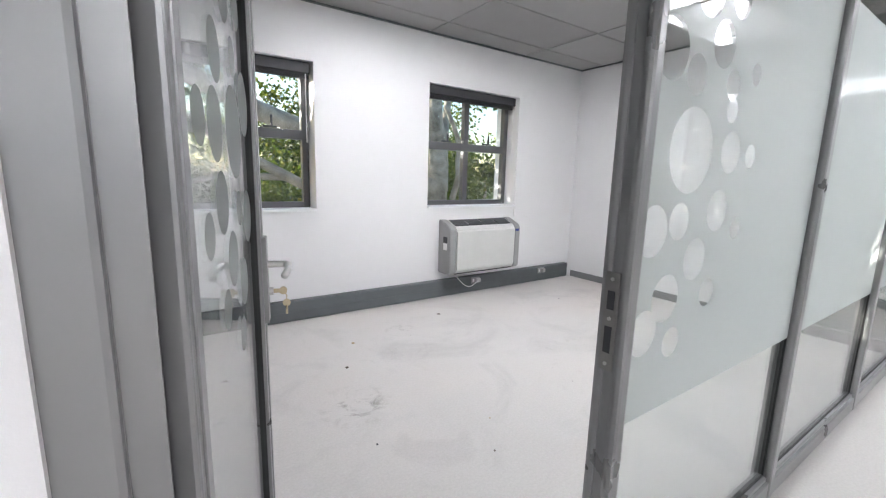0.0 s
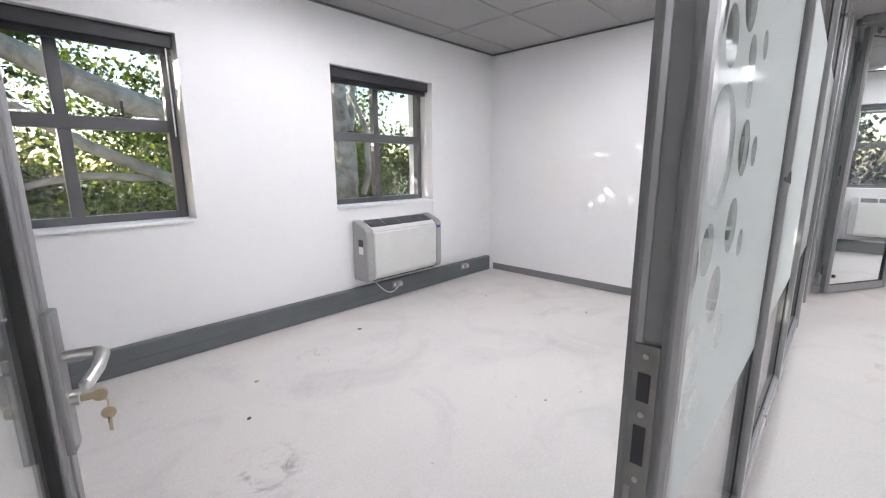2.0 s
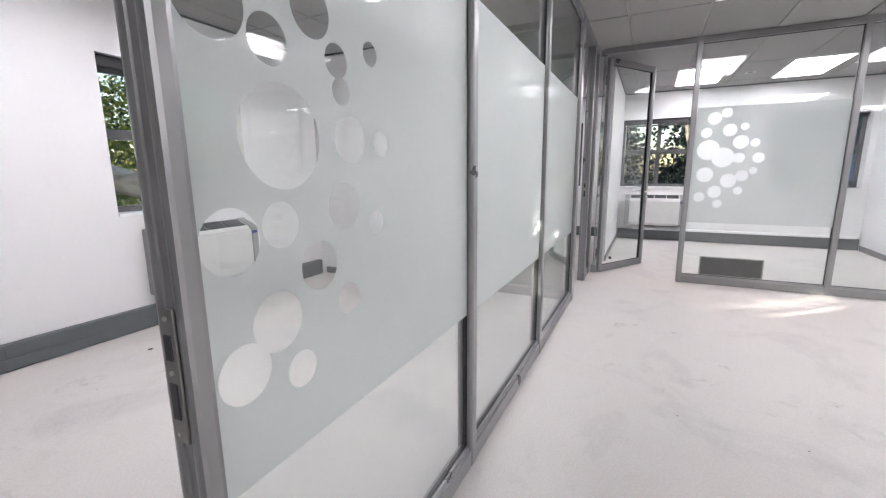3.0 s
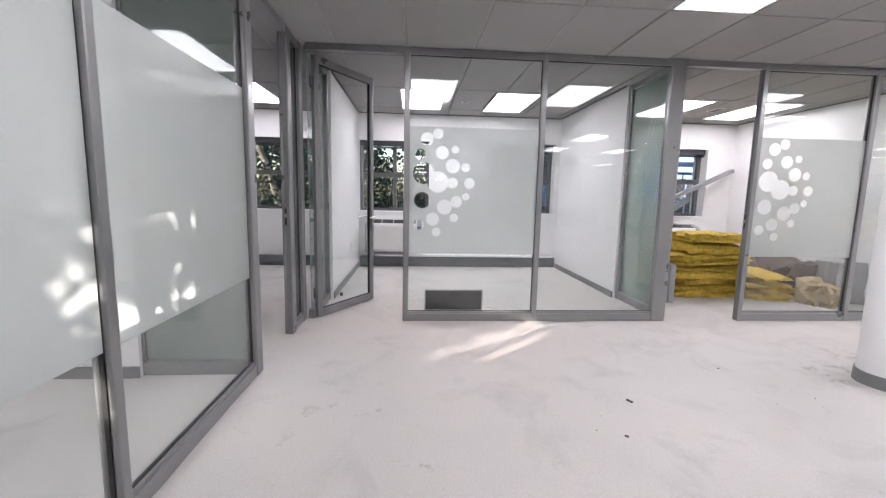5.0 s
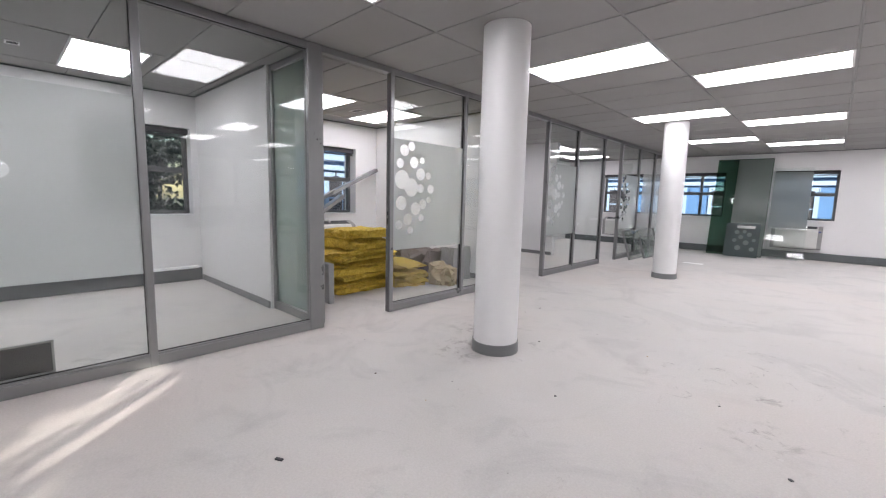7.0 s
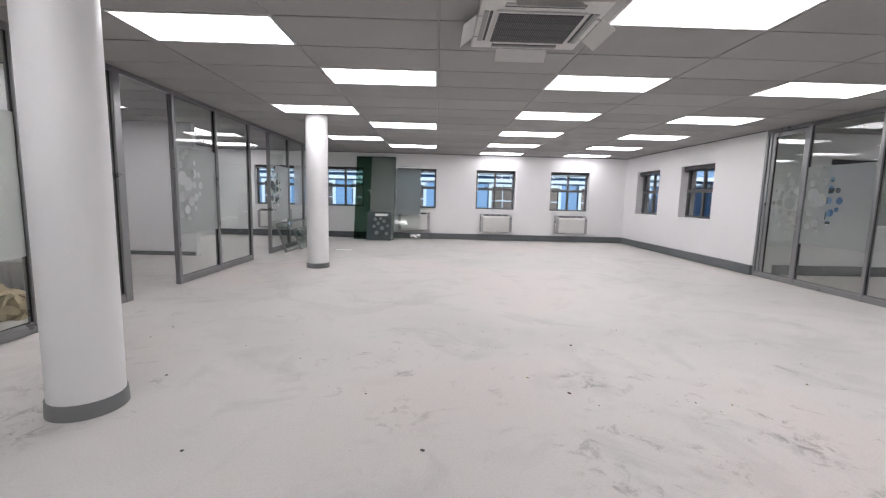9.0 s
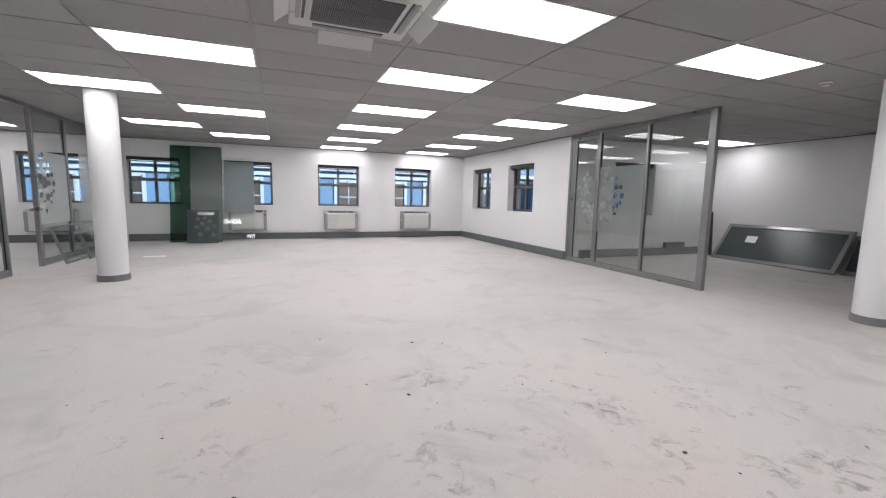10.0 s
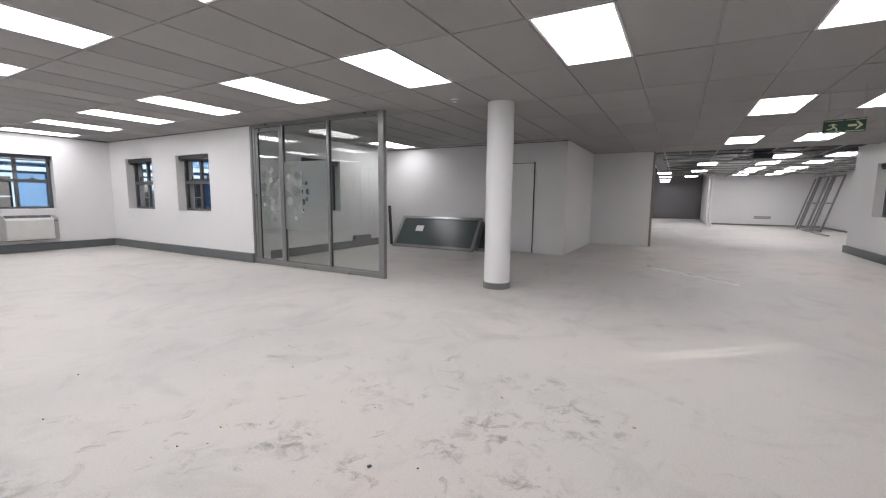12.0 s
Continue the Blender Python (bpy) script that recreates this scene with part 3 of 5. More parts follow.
FILM_Z = (0.662, 1.83)
BUBBLES_A = [(.149, 1.281, .095), (.344, 1.287, .052), (.462, 1.284, .031), (.312, 1.143, .052), (.13, 1.122, .043), (.431, 1.094, .029), (.225, 1.026, .052), (.313, .931, .037),
             (.107, .943, .058), (.157, .827, .038), (.132, 1.441, .043), (.241, 1.522, .052), (.309, 1.444, .035), (.43, 1.485, .027), (.321, 1.386, .029), (.024, 1.105, .057),
             (.028, .873, .054), (.026, 1.476, .062), (.153, 1.624, .064), (.301, 1.634, .046), (.227, 1.73, .035)]
DOOR_DOTS = [(.542, 1.282, .040), (.432, 1.282, .059), (.250, 1.285, .090), (.408, 1.156, .054), (.520, 1.114, .0355), (.334, 1.046, .053), (.418, .971, .036), (.266, .871, .037),
             (.234, 1.134, .036), (.121, 1.106, .06), (.219, .973, .051), (.406, 1.40, .050), (.225, 1.433, .039), (.10, 1.36, .07), (.30, 1.53, .055), (.15, 1.55, .045), (.44, 1.56, .04)]
BUBBLES_B = [(.263, 1.331, .098), (.13, 1.41, .10), (.12, 1.16, .075), (.26, 1.77, .048), (.16, 1.72, .06), (.40, 1.48, .066), (.40, 1.325, .05), (.56, 1.324, .05), (.33, 1.10, .07),
             (.22, .985, .062), (.256, .864, .042), (.44, 1.15, .055), (.42, 1.00, .04), (.53, 1.20, .035), (.52, 1.47, .04), (.30, 1.60, .06), (.42, 1.63, .035), (.09, .93, .05), (.10, 1.58, .05)]


def film_shape(at, u0, u1, d, bubbles, flip, inverse=False):
    """A film with round cut-outs; flip counts the cut-outs from the far edge."""
    verts, edges = [], []

    def loop(pts):
        k = len(verts)
        verts.extend(Vector(p) for p in pts)
        edges.extend((k + q, k + (q + 1) % len(pts)) for q in range(len(pts)))

    a, b, c, e = u0, u1, *FILM_Z
    loop([(a, c), (b, c), (b, e), (a, e)])
    discs = [((u1 - u if flip else u0 + u), z, r) for u, z, r in bubbles]
    for u, z, r in discs:
        loop([(min(b - 0.001, max(a + 0.001, u + r * math.cos(q * math.tau / 36))), min(e - 0.001, z + r * math.sin(q * math.tau / 36))) for q in range(36)])
    if inverse:
        bm = bmesh.new()
        for u, z, r in discs:
            bm.faces.new([bm.verts.new(at(min(b, max(a, u + r * math.cos(q * math.tau / 36))), d, z + r * math.sin(q * math.tau / 36))) for q in range(36)])
        return bm
    out, _, faces, *_ = delaunay_2d_cdt(verts, edges, [], 0, 1e-6)
    bm = bmesh.new()
    made = [bm.verts.new(at(p.x, d, p.y)) for p in out]
    for f in faces:
        m = sum((out[k] for k in f), Vector((0, 0))) / 3
        if not any((m.x - u) ** 2 + (m.y - z) ** 2 < (r * 0.9995) ** 2 for u, z, r in discs):
            bm.faces.new([made[k] for k in f])
    for v in [v for v in bm.verts if not v.link_faces]:
        bm.verts.remove(v)
    return bm


def post_shape(at, u, w=0.05, d=0.034, z0=0.0, z1=CH - 0.002):
    """Mullion: a core with two half-round noses and shadow grooves."""
    s = Shape()
    s.box(*at(u - w / 2 + 0.006, -d + 0.010, z0), *at(u + w / 2 - 0.006, d - 0.010, z1))
    for sgn in (-1, 1):
        s.box(*at(u - w / 2, sgn * (d - 0.024), z0), *at(u + w / 2, sgn * d, z1), bevel=0.0095)
    return s


def partition(name, axis, line, runs, posts, films, label, side=1, wide=(), slim=()):
    """runs: glazed stretches; posts: mullions; films: (from, to, cut-outs, flip); wide: posts of double width."""
    at = oriented(axis, line, side)
    t = tagged(thing(name, pose(0, 0, 0), "", ""), label, "glass partition", kind="structure")
    ends = sorted(posts)
    for u in posts:
        w = (0.14 if u == -3.0 else 0.105) if u in wide else (0.038 if u in slim else 0.052)
        part("post", post_shape(at, u, w, 0.037 if u in wide else 0.034), ALU, t)
    for a, b in runs:
        inner = [u for u in ends if a - 1e-6 <= u <= b + 1e-6]
        for c, e in zip(inner, inner[1:]):
            c2, e2 = c + (0.05 if c in wide else 0.023), e - (0.05 if e in wide else 0.023)
            r = Shape().box(*at(c2, -0.031, 0.002), *at(e2, 0.031, 0.078), bevel=0.006).box(*at(c2, -0.02, 0.076), *at(e2, 0.02, 0.094), bevel=0.004)
            part("bottom_rail", r, ALU, t)
            part("top_rail", Shape().box(*at(c2, -0.031, CH - 0.062), *at(e2, 0.031, CH - 0.002), bevel=0.006), ALU, t)
            gk = Shape()
            for z in (0.094, CH - 0.067):
                gk.box(*at(c2, -0.008, z), *at(e2, 0.008, z + 0.005))
            for u in (c2, e2 - 0.004):
                gk.box(*at(u, -0.008, 0.099), *at(u + 0.004, 0.008, CH - 0.067))
            part("gasket", gk, RUBBER, t, "black glazing gasket")
            part("glass_pane", Shape().box(*at(c2 + 0.001, -0.005, 0.096), *at(e2 - 0.001, 0.005, CH - 0.064)), GLASS, t, "clear sheet glass")
    for a, b, cut, flip in films:
        part("film", film_shape(at, a + 0.028, b - 0.028, -0.009, cut, flip), FILM, t, "frosted film with round clear cut-outs" if cut else "plain frosted film")
    return t


def header(name, axis, line, a, b, side=1):
    at = oriented(axis, line, side)
    return tagged(part(name, Shape().box(*at(a, -0.034, CH - 0.058), *at(b, 0.034, CH - 0.002), bevel=0.006), ALU), "grey aluminium door head rail under the ceiling", "trim", kind="structure")


partition("glass_partition_north", "x", YN, [(0.725, 4.33)], [0.725, 1.83, 3.03, 4.33], [(0.725, 1.83, [(u + 0.035, z, r) for u, z, r in BUBBLES_A], False), (1.83, 3.03, [], False), (3.03, 4.30, [], False)],
          "grey aluminium office partition glazed with frosted-film glass", 1, (4.33,), (0.725,))
header("trim_head_1", "x", YN, -0.085, 0.707)
header("trim_head_2", "x", YN, 4.385, 5.11)
partition("glass_partition_corner", "x", YN, [(5.165, XE)], [5.165, XE], [], "narrow glazed corner sidelight in grey aluminium", 1, (5.165, XE))
partition("glass_partition_east_1", "y", XE, [(-3.0, -0.478)], [-0.478, -1.735, -3.0], [(-1.735, -0.478, BUBBLES_B, True)],
          "grey aluminium glass office front with a bubble-pattern frosted panel", 1, (-3.0,))
header("trim_head_3", "y", XE, -0.455, 0.415)
partition("glass_partition_east_2", "y", XE, [(-6.1, -3.87)], [-3.87, -5.03, -6.1], [(-5.03, -3.87, BUBBLES_B, True)],
          "grey aluminium glass office front with a bubble-pattern frosted panel", 1, (-6.1,))
header("trim_head_4", "y", XE, -3.845, -3.072)
partition("glass_partition_east_3", "y", XE, [(-9.25, -7.06)], [-7.06, -8.1, -9.25], [(-8.1, -7.06, BUBBLES_B, True)],
          "grey aluminium glass office front with a bubble-pattern frosted panel", 1, ())
header("trim_head_5", "y", XE, -7.035, -6.155)
partition("glass_partition_east_4", "y", XE, [(-13.94, -10.15)], [-10.15, -11.25, -12.35, -13.45, -13.94], [(-11.25, -10.15, BUBBLES_B, True)],
          "grey aluminium glass office front by the leaning panes", 1, ())
header("trim_head_6", "y", XE, -10.125, -9.275)
partition("glass_partition_side_1", "y", 4.33, [(0.53, 1.22)], [1.22], [], "glazed side panel in grey aluminium", 1, ())
partition("glass_partition_side_2", "x", -3.06, [(XE + 0.055, 6.40)], [6.40], [], "glazed side panel in grey aluminium", 1, ())
partition("glass_partition_side_3", "x", 0.42, [(XE + 0.055, 6.30)], [6.30], [], "glazed side panel in grey aluminium", 1, ())
partition("glass_partition_west", "y", WALL_W - 0.034, [(-8.71, -5.75)], [-8.71, -8.63, -7.9, -6.82, -5.75], [(-7.9, -6.82, BUBBLES_B, False)], "free-standing grey aluminium glass partition with bubble film", -1, (-5.75,))


# side panels run from the corner post to the wall end
def side_glass(parent_name, axis, line, a, b):
    at, t = oriented(axis, line, 1), bpy.data.objects[parent_name]
    part("bottom_rail", Shape().box(*at(a, -0.031, 0.002), *at(b, 0.031, 0.09), bevel=0.006), ALU, t)
    part("top_rail", Shape().box(*at(a, -0.031, CH - 0.062), *at(b, 0.031, CH - 0.002), bevel=0.006), ALU, t)
    part("glass_pane", Shape().box(*at(a, -0.005, 0.088), *at(b, 0.005, CH - 0.06)), GLASS, t, "clear sheet glass")
    part("film", Shape().box(*at(a + 0.004, 0.0075, 0.095), *at(b - 0.004, 0.0085, CH - 0.065)), SIDEFILM, t, "grey-green translucent film")


side_glass("glass_partition_side_1", "y", 4.33, YN + 0.055, 1.196)
side_glass("glass_partition_side_2", "x", -3.06, XE + 0.055, 6.374)
side_glass("glass_partition_side_3", "x", 0.42, XE + 0.055, 6.274)
# hinge jamb of the office door, with its stop
s = Shape().box(-0.166, YN - 0.038, 0, -0.105, YN + 0.038, CH - 0.002, bevel=0.008).box(-0.107, YN - 0.022, 0, -0.072, YN + 0.012, CH - 0.06)
structure("door_jamb", s, ALU, "grey aluminium door jamb", "trim")


# ---- glazed doors ----
def glazed_door(name, hinge, angle, width, label, cut, film=True, keys=False, height=2.435):
    """Leaf hung at hinge, its width along local +x, closed at angle 0; lever on both faces."""
    t = tagged(thing(name, pose(hinge[0], hinge[1], 0, 0, 0, angle), "", ""), label, "door", kind="structure")
    z0, w, th = 0.012, width, 0.021
    for a, b in ((0, 0.062), (w - 0.062, w)):
        s = Shape().box(a, -th, z0, b, th, height, bevel=0.006)
        s.box(a + 0.02, -th - 0.003, z0, b - 0.02, th + 0.003, height, bevel=0.002)
        part("stile", s, ALU, t)
    part("bottom_rail", Shape().box(0.062, -th, z0, w - 0.062, th, z0 + 0.075, bevel=0.005), ALU, t)
    part("top_rail", Shape().box(0.062, -th, height - 0.065, w - 0.062, th, height, bevel=0.005), ALU, t)
    gk = Shape()
    for z in (z0 + 0.075, height - 0.071):
        gk.box(0.062, -0.012, z, w - 0.062, 0.012, z + 0.006)
    for u in (0.062, w - 0.069):
        gk.box(u, -0.012, z0 + 0.081, u + 0.007, 0.012, height - 0.071)
    part("gasket", gk, RUBBER, t, "black glazing gasket")
    part("glass_pane", Shape().box(0.064, -0.004, z0 + 0.077, w - 0.064, 0.004, height - 0.067), GLASS, t, "clear sheet glass")
    if film:
        at = lambda u, d, z: (u, d, z)
        part("film", film_shape(at, 0.07, w - 0.07, -0.008, cut, True, True), FILM, t, "round frosted film dots")
    plate = part("lock_plate", Shape().box(w - 0.052, -th - 0.012, 0.79, w - 0.010, th + 0.012, 1.035, bevel=0.004), ALU, t, "grey lock plate")
    for sgn in (-1, 1):
        y = sgn * (th + 0.012)
        pts = [(w - 0.03, y, 0.955), (w - 0.03, y + sgn * 0.045, 0.955), (w - 0.045, y + sgn * 0.055, 0.955), (w - 0.10, y + sgn * 0.056, 0.952), (w - 0.145, y + sgn * 0.05, 0.948)]
        part("handle", Shape().pipe(pts, 0.0095, 10).ball(pts[-1], 0.0095), STEEL, plate, "brushed lever handle", True)
        part("cylinder", Shape().rod((w - 0.03, y - sgn * 0.002, 0.878), (w - 0.03, y + sgn * 0.012, 0.878), 0.011), STEEL, plate, "lock cylinder")
    for z in (0.25, 1.2, 2.2):
        part("hinge", Shape().rod((-0.008, 0.018, z - 0.05), (-0.008, 0.018, z + 0.05), 0.009), ALU_DARK, t)
    if keys:
        y = -(th + 0.024)
        k = Shape().box(w - 0.032, y - 0.02, 0.872, w - 0.028, y, 0.884, bevel=0.001)
        k.rod((w - 0.034, y - 0.026, 0.878), (w - 0.026, y - 0.026, 0.878), 0.011)
        k.pipe([(w - 0.03, y - 0.03, 0.872), (w - 0.028, y - 0.035, 0.862), (w - 0.03, y - 0.034, 0.853)], 0.0015, 6)
        k.rod((w - 0.033, y - 0.034, 0.842), (w - 0.030, y - 0.034, 0.842), 0.011).box(w - 0.033, y - 0.037, 0.808, w - 0.0305, y - 0.031, 0.834, bevel=0.0008)
        part("keys", k, BRASS, plate, "worn keys hanging in the lock")
    return t


glazed_door("door_1", (-0.066, 0.518), 73.5, 0.785, "open grey aluminium glass door with bubble film and keys in its lock", DOOR_DOTS, keys=True)
glazed_door("door_2", (XE + 0.06, 0.375), -31.5, 0.875, "clear glass door in grey aluminium, standing open", [], film=False)
glazed_door("door_5", (XE + 0.05, -3.10), -30.0, 0.70, "clear glass door in grey aluminium, standing open", [], film=False)
glazed_door("door_3", (WALL_W - 0.034, -8.60), 90, 0.68, "closed grey aluminium glass door with bubble film", BUBBLES_A)


def strike(at, u, z0=0.83):
    """Lock keep let into a jamb, with its two dark mouths and screws."""
    t = thing("lock_keep", pose(0, 0, 0), "grey metal lock keep screwed into the door jamb", "lock keep")
    part("plate", Shape().box(*at(u - 0.004, -0.012, z0), *at(u, 0.02, z0 + 0.215), bevel=0.001), KEEP, t)
    for a, h in ((z0 + 0.04, 0.058), (z0 + 0.135, 0.04)):
        part("mouth", Shape().box(*at(u - 0.006, -0.004, a), *at(u - 0.001, 0.012, a + h)), DARK, t, "dark slot")
    for a in (z0 + 0.015, z0 + 0.115, z0 + 0.2):
        part("screw", Shape().rod(at(u - 0.0065, 0.004, a), at(u - 0.003, 0.004, a), 0.004, seg=8), STEEL, t)


strike(oriented("x", YN, 1), 0.707, 0.81)
strike(oriented("x", YN, 1), 5.112, 0.90)
strike(lambda u, d, z: (XE + d, -u, z), 3.845, 0.90)


# ---- under-window air-conditioning units ----
def ac_unit(x, y, turn):
    """Wall-hung convector: rounded ends, plain front, louvred top in four bays, badge, vent label."""
    t = thing("air_conditioner", pose(x, y, 0, 0, 0, turn), "ivory under-window air-conditioning unit with a dark louvred top", "air conditioner", "under-window units")
    w, d, z0, z1 = 0.462, 0.215, 0.255, 0.79
    drop = 0.058                                  # the top falls towards the room

    def profile(x0, x1, y_out, lift):
        s = Shape()
        pts = [(-0.001, z0 + lift), (-0.001, z1 - lift), (-0.035, z1 - lift), (-d + 0.03 - y_out, z1 - drop - lift), (-d - y_out, z1 - drop - 0.03 - lift), (-d - y_out, z0 + 0.03 + lift), (-d + 0.03 - y_out, z0 + lift)]
        rings = [[s.bm.verts.new((x, y, z)) for y, z in pts] for x in (x0, x1)]
        s.bm.faces.new(rings[0])
        s.bm.faces.new(rings[1][::-1])
        for q in range(len(pts)):
            r = (q + 1) % len(pts)
            s.bm.faces.new((rings[0][q], rings[1][q], rings[1][r], rings[0][r]))
        bmesh.ops.recalc_face_normals(s.bm, faces=s.bm.faces)
        bmesh.ops.bevel(s.bm, geom=list(s.bm.edges), offset=0.007, segments=2, affect="EDGES")
        return s

    part("body", profile(-w + 0.074, w - 0.074, -0.006, 0.004), CASE, t)
    for sgn in (-1, 1):
        part("end_cap", profile(*sorted((sgn * (w - 0.075), sgn * w)), 0.0, 0.0), CASE_GREY, t, "grey rounded end cap", True)
    part("front_panel", Shape().box(-w + 0.08, -d - 0.004, z0 + 0.045, w - 0.08, -d + 0.02, z1 - drop - 0.045, bevel=0.008), CASE, t)
    slope = Matrix.Translation((0, -0.035, z1 - 0.004)) @ Matrix.Rotation(math.atan2(drop, d - 0.065), 4, "X")
    for k in range(4):
        a = -w + 0.092 + k * 0.187
        g = part("grille", Shape().box(a, -0.138, -0.004, a + 0.172, -0.012, 0.0045, m=slope), DARK, t, "dark air outlet")
        sl = Shape()
        for q in range(4):
            sl.box(a + 0.002, -0.125 + q * 0.03, 0.004, a + 0.17, -0.121 + q * 0.03, 0.008, m=slope)
        part("louvre", sl, TRUNK, g)
    part("badge", Shape().box(w - 0.072, -d - 0.004, z1 - drop - 0.075, w - 0.02, -d - 0.0005, z1 - drop - 0.05, bevel=0.001), BLUE, t, "small blue badge")
    part("shadow_gap", Shape().box(-w + 0.08, -d + 0.03, z0 - 0.002, w - 0.08, -0.02, z0 + 0.012), DARK, t, "dark air inlet")
    part("control_recess", Shape().box(-w - 0.002, -d + 0.055, z1 - 0.22, -w + 0.004, -d + 0.125, z1 - 0.16, bevel=0.002), DARK, t, "dark side control recess")
    part("label", Shape().box(-w - 0.0025, -d + 0.06, z1 - 0.29, -w + 0.003, -d + 0.12, z1 - 0.225), PAPER, t, "white maker's sticker")
    part("bracket", Shape().box(-0.3, -0.03, z0 + 0.1, 0.3, 0.0, z0 + 0.14), STEEL, t)
    return t


unit = ac_unit(2.715, WALL_N, 0)
for x, y, turn in ((0.31, WALL_S, 180), (-1.93, WALL_S, 180), (2.74, WALL_S, 180), (6.85, WALL_S, 180), (WALL_E, -0.22, -90), (WALL_E, -5.0, -90)):
    copy_thing(unit, pose(x, y, 0, 0, 0, turn))


# ---- office by the entrance ----
def socket_box(at, u, z, label="grey twin socket on the trunking", cover=True):
    t = thing("socket", pose(0, 0, 0), label, "socket")
    part("plate", Shape().box(*at(u - 0.055, -0.071, z - 0.032), *at(u + 0.055, -0.059, z + 0.032), bevel=0.003), CASE_GREY, t)
    part("switch", Shape().box(*at(u - 0.04, -0.075, z - 0.012), *at(u - 0.022, -0.070, z + 0.014), bevel=0.001), PAPER, t, "small white rocker")
    if cover:
        part("hood", Shape().box(*at(u + 0.002, -0.098, z - 0.02), *at(u + 0.05, -0.070, z + 0.024), bevel=0.006), STEEL, t, "metal plug top")
    return t


north = oriented("x", WALL_N, 1)
socket_box(north, 2.70, 0.128)
socket_box(north, 3.71, 0.128)
cable = [(2.36 + 0.36 * f, WALL_N - 0.10 - 0.03 * math.sin(f * math.pi), 0.262 - 0.135 * f - 0.10 * math.sin(f * math.pi) ** 1.3) for f in [k / 14 for k in range(15)]]
cable[-1] = (2.725, WALL_N - 0.09, 0.128)
tagged(part("power_cord", Shape().pipe(cable, 0.0045, 6), CORD, smooth=True), "white power cord looping from the unit to a socket", "cord")
tagged(part("pipe_chase", Shape().box(3.268, WALL_N - 0.008, 0.785, 3.278, WALL_N - 0.0005, 0.905), CORD), "thin white cable up to the sill", "cord")

# ---- east office ----
def grille_panel(x, y0, y1, z0, z1):
    """Slotted floor-vent panel standing behind the glass."""
    t = thing("slotted_panel", pose(x, y0, 0), "black slotted vent panel standing behind the glass", "vent")
    w = y1 - y0
    part("frame", Shape().box(0, 0, z0, 0.012, w, z0 + 0.012).box(0, 0, z1 - 0.012, 0.012, w, z1).box(0, 0, z0 + 0.012, 0.012, 0.012, z1 - 0.012).box(0, w - 0.012, z0 + 0.012, 0.012, w, z1 - 0.012), CASE_GREY, t, "thin grey edge")
    part("backing", Shape().box(0.008, 0.012, z0 + 0.012, 0.011, w - 0.012, z1 - 0.012), DARK, t)
    one = part("slat", Shape().box(0.001, 0.016, z0 + 0.016, 0.007, 0.022, z1 - 0.016), BLIND, t)
    for k in range(1, 36):
        o = one.copy()
        scene.collection.objects.link(o)
        o.location.y = k * (w - 0.038) / 35
    part("foot", Shape().box(0, 0.02, 0.002, 0.08, 0.04, z0 + 0.002).box(0, w - 0.04, 0.002, 0.08, w - 0.02, z0 + 0.002), DARK, t)


grille_panel(XE + 0.04, -1.235, -0.665, 0.085, 0.295)
tagged(part("ledge_board", Shape().box(WALL_E - 0.095, -2.93, 0.176, WALL_E - 0.005, 0.1, 0.207, bevel=0.004), SILL), "long white board lying on the trunking", "board")
tagged(part("door_stop", Shape().rod((6.5, 0.30, 0.0), (6.5, 0.30, 0.03), 0.018).rod((6.5, 0.30, 0.028), (6.5, 0.30, 0.035), 0.014), DARK), "small black rubber door stop on the floor", "door stop")
t = thing("light_switch", pose(7.7, 0.36, 0.45), "white switch plate on the dividing wall", "switch")
part("plate", Shape().box(-0.04, -0.009, -0.06, 0.04, -0.0005, 0.06, bevel=0.003), PAPER, t)
part("rocker", Shape().box(-0.012, -0.013, -0.018, 0.012, -0.008, 0.018, bevel=0.001), PAPER, t)


def ceiling_slot(x, y, w, d, name="ceiling_vent", label="small grey slotted vent set in a ceiling board"):
    t = thing(name, pose(x, y, CH), label, "vent")
    part("frame", Shape().box(-w / 2, -d / 2, -0.006, w / 2, d / 2, -0.001, bevel=0.002), LAMPTRIM, t)
    for k in range(3):
        a = -w / 2 + 0.02 + k * (w - 0.04) / 3
        part("slot", Shape().box(a, -d / 2 + 0.015, -0.008, a + (w - 0.04) / 3 - 0.012, d / 2 - 0.015, -0.005), DARK, t, "dark slot")
    return t


ceiling_slot(7.61, -1.25, 0.12, 0.10)
ceiling_slot(7.54, -4.89, 0.25, 0.12)


def detector(x, y):
    t = thing("smoke_detector", pose(x, y, CH), "round white smoke detector on the ceiling", "smoke detector", "smoke detectors")
    part("base", Shape().rod((0, 0, -0.012), (0, 0, -0.0005), 0.055, seg=28), LAMPTRIM, t)
    part("head", Shape().rod((0, 0, -0.035), (0, 0, -0.012), 0.032, 0.046, seg=28), CASE, t)
    part("slit", Shape().rod((0, 0, -0.024), (0, 0, -0.02), 0.043, seg=28), DARK, t)


detector(-3.46, -4.48)


